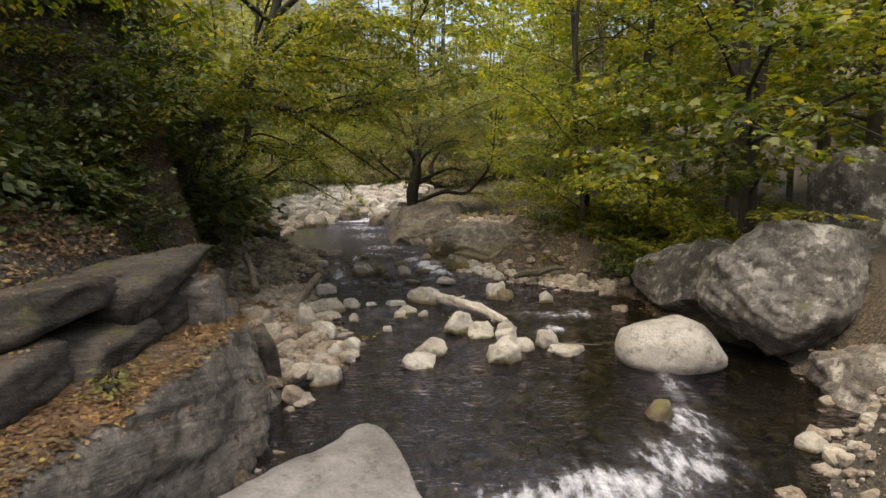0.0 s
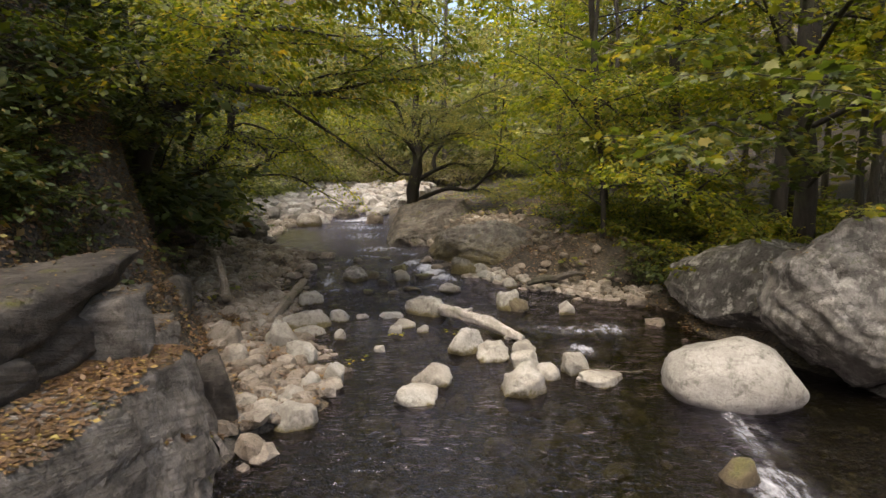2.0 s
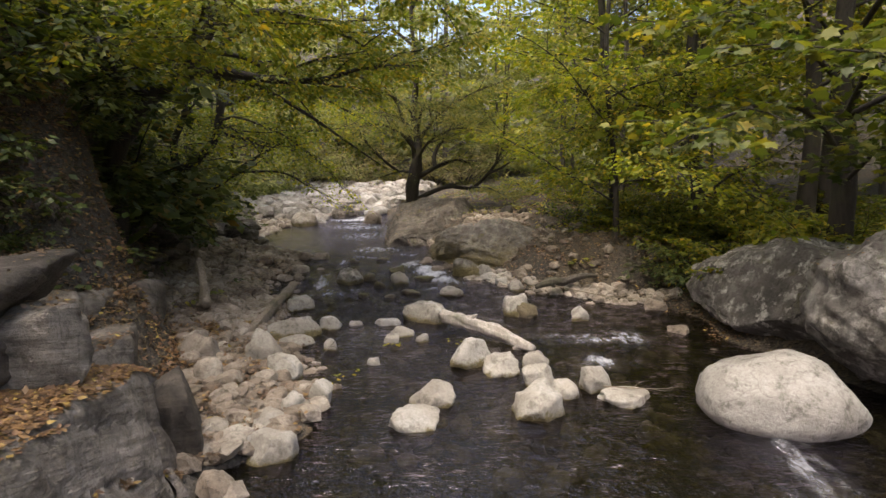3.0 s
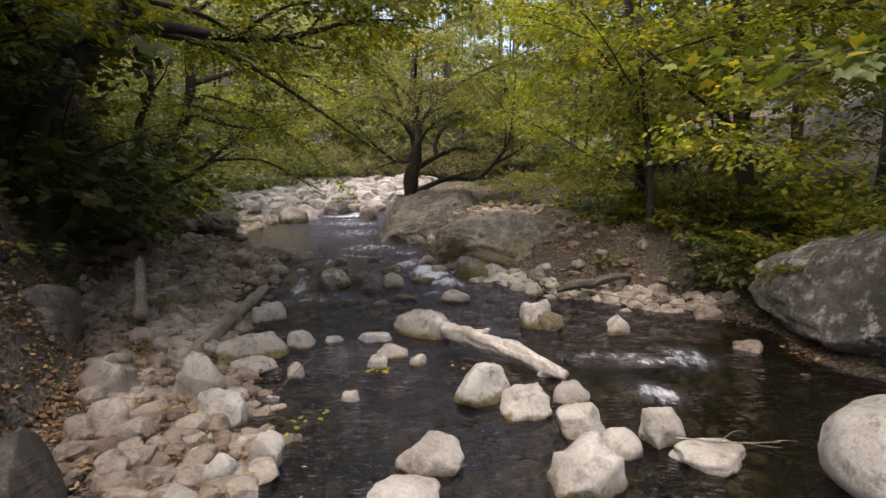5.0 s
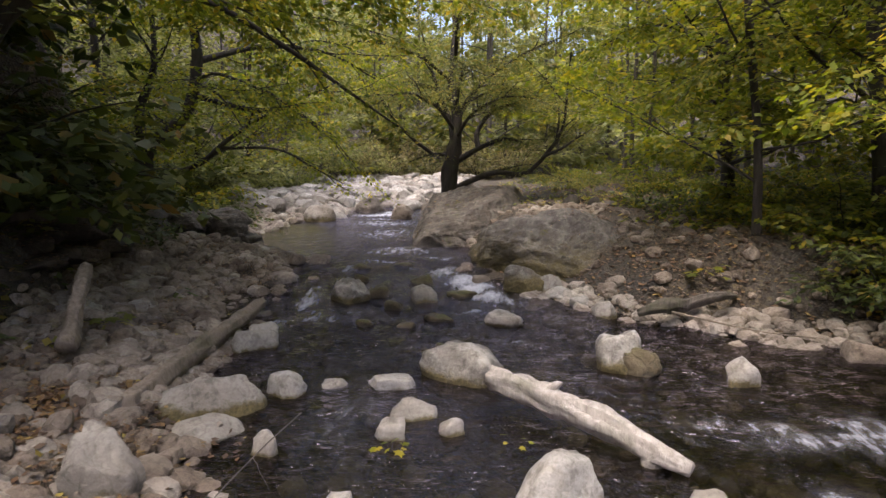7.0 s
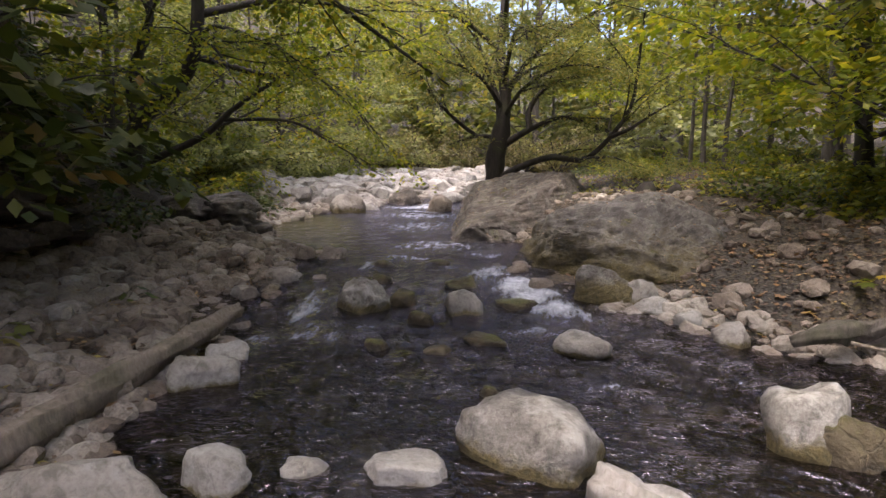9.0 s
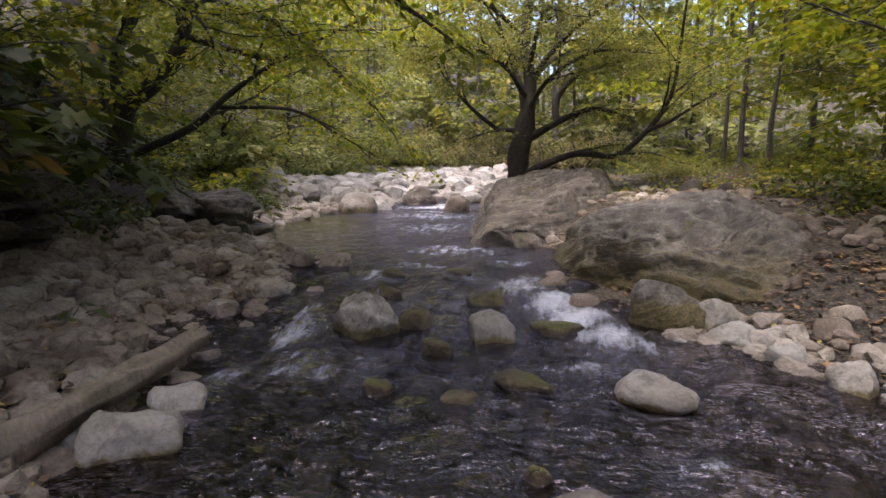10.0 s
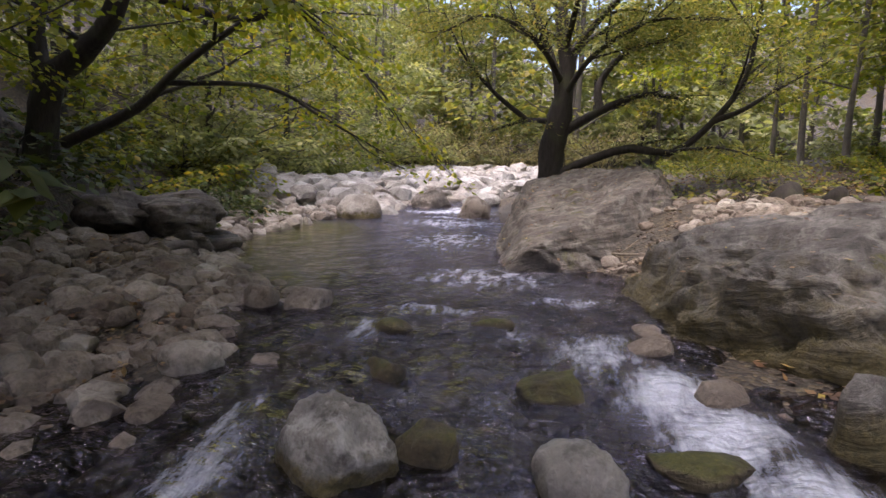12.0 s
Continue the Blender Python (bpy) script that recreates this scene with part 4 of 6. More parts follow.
driftwood = log_thing([(-0.12, 8.95, 0.4), (0.35, 8.6, 0.35), (0.93, 8.16, 0.21)], [0.075, 0.085, 0.075, 0.035], DRIFTWOOD, "bleached driftwood log lying across stones in the stream", 3)
part("stub", mesh_from("stub", *tube(smooth_path([(0.22, 8.68, 0.36), (0.26, 8.66, 0.45), (0.31, 8.62, 0.49)], 6), [0.04, 0.035, 0.03, 0.025, 0.02, 0.004], 9)), DRIFTWOOD, driftwood, "broken branch stub")
log_thing([(-2.46, 11.05, 0.4), (-2.36, 9.9, 0.37), (-2.26, 8.4, 0.32)], [0.05, 0.065, 0.07, 0.065], OLD_WOOD, "fallen grey-brown log along the water's edge", 5)
log_thing([(-2.95, 8.9, 0.5), (-3.15, 9.3, 0.75), (-3.4, 9.75, 0.95)], [0.06, 0.055, 0.05], OLD_WOOD, "weathered grey log leaning on the gravel bank", 7)
log_thing([(1.3, 11.05, 0.36), (1.55, 10.95, 0.48), (1.8, 11.1, 0.45), (2.1, 11.05, 0.55), (2.35, 11.3, 0.5)], [0.03, 0.075, 0.06, 0.045, 0.02], BARK_GREY, "twisted driftwood root among the white stones", 9)

log_thing([(1.6, 16.6, 1.2), (2.4, 16.3, 1.24), (3.2, 16.2, 1.26)], [0.06, 0.06, 0.05], BARK_GREY, "rotting log on the edge of the terrace", 11)
log_thing([(2.0, 16.0, 1.15), (2.7, 15.8, 1.2), (3.6, 15.9, 1.22)], [0.04, 0.045, 0.03], BARK_GREY, "rotting log on the edge of the terrace", 13)
log_thing([(3.0, 17.6, 1.27), (3.9, 17.2, 1.28), (4.7, 17.3, 1.3)], [0.05, 0.05, 0.04], BARK_GREY, "rotting log on the edge of the terrace", 15)


# ---- trees ----
def unit(v):
    return v / (np.linalg.norm(v) + 1e-9)


class Growth:
    """Wood and leaves of one plant, gathered as arrays."""

    def __init__(self, seed, leaf=0.09, gap=0.07, lobed=False, tuft=3, spread=0.13, fine=True):
        self.rng = np.random.default_rng(seed)
        self.leaf, self.gap, self.lobed, self.tuft, self.spread, self.fine = leaf, gap, lobed, tuft, spread, fine
        self.twigs, self.at, self.way, self.up, self.size = [], [], [], [], []

    def arc(self, start, way, length, lift=0.0, wobble=0.12, n=9):
        p, d = [np.array(start, float)], unit(np.array(way, float))
        for k in range(n - 1):
            d = unit(d + self.rng.normal(size=3) * wobble + np.array([0, 0, lift / n]))
            p.append(p[-1] + d * length / (n - 1))
        return np.array(p)

    def leaves_on(self, path, skip=0.15):
        seg = np.linalg.norm(np.diff(path, axis=0), axis=1)
        s = np.concatenate([[0], np.cumsum(seg)])
        m = max(2, int(s[-1] * (1 - skip) / self.gap)) * self.tuft
        u = self.rng.uniform(s[-1] * skip, s[-1] * 1.04, m)
        pos = np.stack([np.interp(u, s, path[:, k]) for k in range(3)], 1)
        d = unit(path[-1] - path[0])
        side = unit(np.cross(d, [0, 0, 1]))
        off = self.rng.normal(size=m) * self.spread * (1.15 - 0.7 * u / s[-1])
        way = d * 0.6 + side * np.sign(off)[:, None] * 0.9 + self.rng.normal(size=(m, 3)) * 0.3 + np.array([0, 0, -0.22])
        pos = pos + side * off[:, None] + d * (np.abs(off) * 0.6)[:, None]
        pos[:, 2] += self.rng.normal(size=m) * self.spread * 0.22 - np.abs(off) * 0.2
        up = np.array([0, 0, 1.0]) + self.rng.normal(size=(m, 3)) * 0.38
        size = self.leaf * self.rng.uniform(0.6, 1.25, m)
        # no twig hangs low over the open middle of the stream
        keep = ~((pos[:, 1] < 11.6) & (np.abs(pos[:, 0] + 0.06 * pos[:, 1]) < 1.1) & (pos[:, 2] < 3.2))
        # mostly out of view, high crowns are thinned to let sky light in
        keep &= (pos[:, 2] < np.where(pos[:, 1] > 16, 6.2, 6.5)) | (pos[:, 1] > 24) | (pos[:, 0] > 2.5) | (self.rng.uniform(0, 1, m) < 0.35)
        self.at.append(pos[keep])
        self.way.append(way[keep])
        self.up.append(up[keep])
        self.size.append(size[keep])

    def spray(self, path, r0, start=0.2, step=0.2, reach=0.6, droop=-0.25, flat=0.15):
        """Twigs to both sides of a branch, nearly in a plane, each with its leaves."""
        seg = np.linalg.norm(np.diff(path, axis=0), axis=1)
        s = np.concatenate([[0], np.cumsum(seg)])
        total, k, u = s[-1], 0, s[-1] * start
        while u < total:
            pos = np.array([np.interp(u, s, path[:, a]) for a in range(3)])
            b = np.array([np.interp(min(u + 0.1, total), s, path[:, a]) for a in range(3)])
            c = np.array([np.interp(max(u - 0.1, 0), s, path[:, a]) for a in range(3)])
            d = unit(b - c)
            side = unit(np.cross(d, [0, 0, 1])) * (1 if k % 2 else -1)
            ln = reach * self.rng.uniform(0.55, 1.25) * (1.15 - 0.7 * u / total)
            way = d * 0.75 + side * self.rng.uniform(0.5, 1.1) + np.array([0, 0, self.rng.normal() * flat])
            tw = self.arc(pos, way, ln, droop, 0.09, 4)
            if self.fine:
                self.twigs.append(tube(tw, np.linspace(max(0.003, r0 * 0.16), 0.0015, 4), 3))
            self.leaves_on(tw)
            u += step * self.rng.uniform(0.6, 1.4)
            k += 1

    def limb(self, path, r0, r1, forks=3, reach=0.6, step=0.2, sides=7, fork_len=0.45, droop=-0.25, start=0.25):
        """A limb with side branches; returns its wood."""
        path = np.asarray(path, float)
        n = len(path)
        wood = [tube(path, np.linspace(r0, r1, n), sides)]
        total = np.linalg.norm(np.diff(path, axis=0), axis=1).sum()
        for k in range(forks):
            i = int(n * (0.25 + 0.65 * (k + self.rng.uniform(0, 0.8)) / max(forks, 1)))
            i = min(max(i, 1), n - 2)
            d = unit(path[i + 1] - path[i - 1])
            side = unit(np.cross(d, [0, 0, 1])) * (1 if k % 2 else -1)
            way = d * 0.8 + side * self.rng.uniform(0.5, 1.0) + np.array([0, 0, self.rng.uniform(-0.1, 0.3)])
            sub = self.arc(path[i], way, total * fork_len * self.rng.uniform(0.7, 1.2), droop * 0.6, 0.1, 8)
            rr = np.interp(i, [0, n], [r0, r1]) * 0.55
            wood.append(tube(sub, np.linspace(rr, 0.004, 8), 5 if self.fine else 3))
            self.spray(sub, rr, 0.12, step, reach * 0.85, droop)
        self.spray(path, r0, start, step, reach, droop)
        return wood

    def crown_mesh(self, name="crown"):
        at, way, up, s = np.concatenate(self.at), np.concatenate(self.way), np.concatenate(self.up), np.concatenate(self.size)
        a = way / np.linalg.norm(way, axis=1, keepdims=True)
        b = np.cross(up, a)
        b /= np.linalg.norm(b, axis=1, keepdims=True) + 1e-9
        n = np.cross(a, b)
        if self.lobed:
            shape = [(0, 0, 0), (0.1, 0.3, -0.03), (0.02, 0.52, -0.08), (0.36, 0.36, -0.03), (0.62, 0.52, -0.08), (0.66, 0.2, -0.01), (1.02, 0, -0.06),
                     (0.66, -0.2, -0.01), (0.62, -0.52, -0.08), (0.36, -0.36, -0.03), (0.02, -0.52, -0.08), (0.1, -0.3, -0.03)]
        else:
            shape = [(0, 0, 0), (0.45, 0.3, -0.07), (1.0, 0, -0.12), (0.45, -0.3, -0.07)]
        k = len(shape)
        v = np.stack([at + s[:, None] * (u * a + w * b + q * n) for u, w, q in shape], 1).reshape(-1, 3)
        return mesh_from(name, v, np.arange(len(at) * k).reshape(-1, k), smooth=False)


def tree_thing(base, label, group, trunk, limbs, grown, bark, leaf_mat, name="tree", category="tree", rest=()):
    """An empty at the base with trunk, limbs, twigs and crown; everything is given in world places."""
    top = tagged(new(name), label, category, group)
    off = np.array(base, float)
    def shifted(vf):
        return vf[0] - off, vf[1]
    part("trunk", mesh_from("trunk", *shifted(trunk)), bark, top)
    for w in limbs:
        limb = part("limb", mesh_from("limb", *shifted(w[0])), bark, top)
        for b in w[1:]:
            part("branch", mesh_from("branch", *shifted(b)), bark, limb)
    if rest:
        tagged(part("branchwork", mesh_from("branchwork", *shifted(join(rest))), bark, top), kind="stuff")
    if grown.twigs:
        tagged(part("fine_branchwork", mesh_from("fine_branchwork", *shifted(join(grown.twigs))), bark, top), kind="stuff")
    if grown.at:
        grown.at = [q - off for q in grown.at]
        tagged(part("crown", grown.crown_mesh(), leaf_mat, top), kind="stuff")
    top.matrix_world = pose(*base)
    return top


def trunk_of(points, radii, sides=14, n=22, seed=1):
    path = smooth_path(points, n)
    r = np.interp(np.linspace(0, 1, n), np.linspace(0, 1, len(radii)), radii)
    v, f = tube(path, r, sides)
    c = np.repeat(path, sides, 0)
    return path, (c + (v - c) * (1 + 0.2 * fbm(v * np.array([7, 7, 2.2]) + seed, 4, seed))[:, None], f)


def free_tree(seed, base, tall, r, leaf, gap, bark, leaf_mat, label, group, lean=(0, 0), first=0.2, limbs=14, spread=0.32, lobed=False, name="tree", step=0.22, reach=0.6, forks=3, category="tree", tuft=9, puff=0.2, fine=True, low=()):
    g = Growth(seed, leaf, gap, lobed, tuft, puff, fine)
    rng = g.rng
    b = np.array(base, float)
    pts = [b + np.array([0, 0, -0.3])] + [b + np.array([lean[0] * u + rng.normal() * 0.02 * tall * u, lean[1] * u + rng.normal() * 0.02 * tall * u, tall * u]) for u in (0.12, 0.35, 0.6, 0.85, 1.0)]
    path, trunk = trunk_of(pts, [r * 1.35, r, r * 0.85, r * 0.6, r * 0.3, 0.01], sides=12 if fine else 7, n=22, seed=seed)
    wood = []
    az = rng.uniform(0, 6.28)
    for k in range(limbs):
        u = first + (0.97 - first) * (k + rng.uniform(0, 0.7)) / limbs
        i = min(int(u * 21), 20)
        az += 2.4 + rng.normal() * 0.35
        ln = tall * spread * (1.15 - 0.8 * max(u - 0.25, 0) / 0.75) * rng.uniform(0.75, 1.2)
        p = g.arc(path[i], (math.cos(az), math.sin(az), rng.uniform(0.15, 0.6)), ln, -0.35, 0.1, 9 if fine else 6)
        rr = r * (1 - 0.7 * u) * 0.42
        wood.append(g.limb(p, rr, 0.006, forks, reach, step, 6 if fine else 3))
    for pts in low:
        wood.append(g.limb(smooth_path(pts, 12), 0.03, 0.005, 4, 0.6, 0.16))
    if fine:
        return tree_thing(tuple(base), label, group, trunk, wood, g, bark, leaf_mat, name, category)
    return tree_thing(tuple(base), label, group, trunk, [], g, bark, leaf_mat, name, category, [w for ws in wood for w in ws])


# the tree on the rock mound
g = Growth(11, 0.052, 0.06, tuft=21, spread=0.22)
path, trunk = trunk_of([(-1.2, 19.0, 0.7), (-1.16, 18.95, 1.35), (-1.12, 18.9, 1.9), (-1.04, 18.9, 2.4), (-0.95, 18.9, 3.0), (-1.08, 18.9, 3.9), (-1.0, 18.9, 5.2), (-1.15, 18.9, 6.6), (-1.1, 18.9, 9.5)],
                       [0.25, 0.19, 0.18, 0.17, 0.11, 0.095, 0.075, 0.05, 0.02], sides=18, n=40)
limbs = []
for pts, r0, r1, forks, reach, start in (
        ([(-1.12, 18.9, 1.41), (-0.59, 18.8, 1.68), (-0.03, 18.7, 1.86), (0.57, 18.6, 1.81), (1.04, 18.5, 2.23), (1.38, 18.4, 2.79), (1.45, 18.3, 3.48), (1.5, 18.2, 4.4)], 0.08, 0.018, 6, 0.4, 0.62),
        ([(1.04, 18.5, 2.23), (1.35, 18.3, 2.36), (1.7, 18.2, 2.6), (2.2, 18.0, 2.9)], 0.045, 0.01, 2, 0.4, 0.4),
        ([(-0.98, 18.9, 2.1), (-0.46, 18.7, 2.39), (0.09, 18.5, 2.59), (0.5, 18.2, 2.5)], 0.08, 0.02, 3, 0.35, 0.6),
        ([(-0.46, 18.7, 2.39), (-0.48, 18.9, 2.8), (-0.11, 19.0, 3.28), (0.57, 19.1, 3.5), (1.2, 19.2, 3.9)], 0.07, 0.015, 4, 0.5, 0.5),
        ([(-1.15, 18.9, 2.26), (-1.54, 18.8, 2.26), (-2.05, 18.7, 2.09)], 0.05, 0.01, 2, 0.25, 0.6),
        ([(-1.5, 18.8, 2.26), (-1.99, 18.6, 2.64), (-2.44, 18.4, 3.15), (-2.7, 18.2, 3.7)], 0.045, 0.01, 4, 0.5, 0.4),
        ([(-1.04, 18.9, 2.39), (-1.11, 19.0, 2.97), (-1.35, 19.1, 3.63), (-1.6, 19.2, 4.3), (-1.9, 19.3, 5.4)], 0.08, 0.02, 4, 0.6, 0.4),
        ([(-0.95, 18.9, 3.2), (-0.3, 18.6, 3.9), (0.6, 18.2, 4.4), (1.5, 17.9, 4.7)], 0.06, 0.01, 5, 0.6, 0.25),
        ([(-1.08, 18.9, 3.9), (-1.8, 18.4, 4.4), (-2.8, 17.9, 4.6), (-3.7, 17.6, 4.4)], 0.05, 0.01, 5, 0.6, 0.25),
        ([(-1.0, 18.9, 4.4), (-0.9, 17.9, 4.9), (-0.7, 16.8, 5.0), (-0.6, 16.0, 4.7)], 0.05, 0.01, 5, 0.6, 0.25),
        ([(-1.0, 18.9, 5.2), (0.0, 19.2, 5.9), (1.2, 19.3, 6.2)], 0.05, 0.01, 5, 0.6, 0.25),
        ([(-1.1, 18.9, 5.8), (-2.0, 19.3, 6.5), (-3.0, 19.5, 6.7)], 0.05, 0.01, 5, 0.6, 0.25),
        ([(-1.0, 18.9, 2.6), (-0.6, 18.3, 3.1), (0.1, 17.8, 3.4), (0.9, 17.5, 3.3)], 0.05, 0.008, 6, 0.5, 0.25),
        ([(-1.0, 18.9, 2.8), (-1.4, 18.2, 3.3), (-2.0, 17.7, 3.5), (-2.6, 17.4, 3.2)], 0.05, 0.008, 6, 0.5, 0.25),
        ([(-0.98, 18.9, 3.0), (-0.6, 19.4, 3.6), (0.3, 19.8, 3.9), (1.1, 20.0, 3.7)], 0.05, 0.008, 6, 0.5, 0.25),
        ([(-1.0, 18.9, 3.4), (-1.7, 19.4, 3.9), (-2.6, 19.6, 4.0), (-3.3, 19.6, 3.6)], 0.05, 0.008, 6, 0.5, 0.25),
        ([(-1.0, 18.9, 3.3), (-0.8, 17.9, 3.9), (-0.6, 17.1, 3.9), (-0.5, 16.6, 3.5)], 0.05, 0.008, 6, 0.5, 0.25),
        ([(-1.1, 18.9, 6.8), (-0.6, 18.0, 7.5), (-0.2, 17.2, 7.9)], 0.04, 0.01, 5, 0.6, 0.2),
        ([(-1.1, 18.9, 7.6), (-1.6, 19.4, 8.4), (-2.1, 19.8, 8.8)], 0.03, 0.01, 4, 0.6, 0.2)):
    limbs.append(g.limb(smooth_path(pts, 18), r0, r1, forks, reach, 0.16, 8, 0.4, -0.2, start))
tree_thing((-1.2, 19.0, 0.9), "old spreading tree with dark limbs and sparse olive leaves", "trees by the stream", trunk, limbs, g, BARK, LEAF_OLIVE)

# the leaning tree over the left bank
g = Growth(12, 0.08, 0.055, tuft=9, spread=0.2)
path, trunk = trunk_of([(-4.5, 9.6, 1.0), (-4.45, 9.7, 1.6), (-4.4, 9.75, 2.4), (-4.1, 9.9, 3.0), (-3.7, 10.2, 3.5), (-3.35, 10.3, 4.1), (-3.0, 10.4, 5.0), (-2.8, 10.5, 6.2), (-2.7, 10.5, 8.0)],
                       [0.2, 0.15, 0.13, 0.12, 0.11, 0.1, 0.085, 0.065, 0.02], sides=16, n=34)
limbs = []
for pts, r0, r1, forks, reach, start in (
        ([(-3.9, 10.1, 3.35), (-3.4, 10.5, 3.55), (-2.6, 10.6, 3.45), (-1.9, 10.6, 3.45), (-1.2, 10.7, 3.65), (-0.5, 10.9, 3.7)], 0.085, 0.012, 6, 0.7, 0.3),
        ([(-3.7, 10.2, 3.5), (-3.1, 11.4, 3.5), (-2.4, 11.9, 3.1), (-1.9, 12.1, 2.75), (-1.4, 12.2, 2.4), (-1.1, 12.3, 2.2)], 0.045, 0.005, 0, 0.18, 0.6),
        ([(-3.35, 10.3, 4.1), (-2.4, 9.6, 4.6), (-1.4, 9.0, 4.6), (-0.6, 8.6, 4.2)], 0.07, 0.01, 7, 0.75, 0.2),
        ([(-3.3, 10.3, 4.2), (-2.6, 11.4, 4.6), (-1.8, 12.6, 4.5), (-1.0, 13.6, 4.1)], 0.06, 0.01, 6, 0.7, 0.2),
        ([(-3.0, 10.4, 5.0), (-2.0, 10.2, 5.6), (-0.8, 10.0, 5.6), (0.3, 9.8, 5.2)], 0.06, 0.01, 7, 0.75, 0.2),
        ([(-3.0, 10.4, 4.9), (-3.8, 9.4, 5.4), (-4.6, 8.4, 5.2)], 0.05, 0.01, 6, 0.7, 0.2),
        ([(-4.2, 9.8, 2.8), (-3.9, 8.9, 3.3), (-3.5, 8.0, 3.4), (-3.1, 7.3, 3.2)], 0.05, 0.01, 6, 0.7, 0.2),
        ([(-3.6, 10.1, 3.7), (-3.0, 9.2, 3.9), (-2.5, 8.3, 3.9), (-2.1, 7.5, 3.6)], 0.05, 0.01, 6, 0.7, 0.2),
        ([(-4.0, 9.9, 3.1), (-4.8, 9.0, 3.7), (-5.3, 8.0, 3.9), (-5.6, 7.2, 3.7)], 0.05, 0.01, 6, 0.7, 0.2),
        ([(-3.8, 10.1, 3.4), (-4.3, 11.2, 4.0), (-4.4, 12.4, 4.2), (-4.2, 13.4, 4.0)], 0.05, 0.01, 6, 0.7, 0.2),
        ([(-3.5, 10.3, 3.8), (-3.2, 11.6, 3.9), (-2.8, 12.8, 3.5), (-2.5, 13.8, 2.9)], 0.04, 0.006, 3, 0.45, 0.35),
        ([(-2.8, 10.5, 6.0), (-1.8, 11.4, 6.7), (-0.8, 12.2, 6.7)], 0.05, 0.01, 6, 0.7, 0.2),
        ([(-2.8, 10.5, 6.4), (-3.6, 11.2, 7.0), (-4.6, 11.8, 7.0)], 0.05, 0.01, 6, 0.7, 0.2),
        ([(-2.75, 10.5, 7.0), (-2.0, 9.6, 7.6), (-1.2, 8.8, 7.6)], 0.05, 0.01, 6, 0.7, 0.2)):
    limbs.append(g.limb(smooth_path(pts, 18), r0, r1, forks, reach, 0.17, 8, 0.45, -0.3, start))
tree_thing((-4.5, 9.6, 1.3), "dark leaning tree with drooping green sprays over the stream", "trees by the stream", trunk, limbs, g, BARK, LEAF_GREEN)

# the forked tree on the undercut bank
g = Growth(13, 0.075, 0.06, tuft=6, spread=0.2)
path, trunk = trunk_of([(-6.2, 14.9, 1.2), (-6.1, 14.85, 1.7), (-5.95, 14.8, 2.15), (-5.5, 14.8, 2.5), (-5.15, 14.8, 2.9), (-5.0, 14.8, 3.6), (-5.0, 14.8, 4.4), (-4.7, 14.8, 6.0), (-4.6, 14.8, 8.0)],
                       [0.2, 0.15, 0.13, 0.105, 0.09, 0.08, 0.07, 0.05, 0.02], n=32)
limbs = []
for pts, r0, r1, forks, reach, start in (
        ([(-6.0, 14.8, 2.1), (-6.05, 14.8, 2.8), (-5.8, 14.9, 3.6), (-5.9, 15.0, 5.0)], 0.1, 0.03, 4, 0.6, 0.5),
        ([(-5.9, 14.9, 1.6), (-5.05, 14.9, 1.95), (-4.6, 14.9, 2.31), (-4.0, 14.9, 2.68), (-3.3, 14.9, 3.0), (-2.7, 14.8, 3.2)], 0.06, 0.01, 3, 0.45, 0.5),
        ([(-5.1, 14.8, 3.05), (-4.08, 15.2, 2.83), (-3.6, 15.2, 2.98), (-3.3, 15.3, 2.68), (-2.8, 15.4, 2.26), (-2.5, 15.5, 1.8)], 0.05, 0.005, 3, 0.35, 0.4),
        ([(-4.75, 14.9, 2.19), (-3.85, 15.2, 2.19), (-3.26, 15.3, 1.89), (-2.69, 15.4, 1.58)], 0.03, 0.005, 2, 0.25, 0.5),
        ([(-5.0, 14.8, 3.6), (-4.2, 15.6, 4.0), (-3.2, 16.2, 4.0), (-2.4, 16.6, 3.6)], 0.06, 0.01, 6, 0.65, 0.2),
        ([(-5.0, 14.8, 3.9), (-4.4, 13.8, 4.3), (-3.6, 13.0, 4.2), (-3.0, 12.5, 3.8)], 0.05, 0.01, 6, 0.65, 0.2),
        ([(-5.1, 14.8, 3.0), (-4.6, 14.0, 3.1), (-3.9, 13.3, 2.8), (-3.4, 12.9, 2.3)], 0.035, 0.006, 6, 0.55, 0.2),
        ([(-5.0, 14.8, 3.3), (-4.4, 14.3, 3.3), (-3.4, 14.0, 2.9), (-2.7, 13.9, 2.4)], 0.035, 0.006, 6, 0.55, 0.2),
        ([(-5.6, 14.8, 2.6), (-5.4, 13.9, 2.7), (-5.0, 13.1, 2.5), (-4.6, 12.6, 2.1)], 0.03, 0.006, 5, 0.5, 0.2),
        ([(-5.0, 14.8, 4.4), (-5.8, 14.0, 5.0), (-6.6, 13.2, 5.0)], 0.05, 0.01, 6, 0.65, 0.2),
        ([(-4.9, 14.8, 4.9), (-4.0, 15.2, 5.6), (-3.0, 15.4, 5.7)], 0.05, 0.01, 6, 0.65, 0.2),
        ([(-4.7, 14.8, 5.8), (-4.0, 14.0, 6.6), (-3.2, 13.4, 6.8)], 0.04, 0.01, 6, 0.65, 0.2),
        ([(-4.7, 14.8, 6.2), (-5.4, 15.6, 7.0), (-6.0, 16.2, 7.2)], 0.04, 0.01, 6, 0.65, 0.2)):
    limbs.append(g.limb(smooth_path(pts, 16), r0, r1, forks, reach, 0.18, 8, 0.45, -0.3, start))
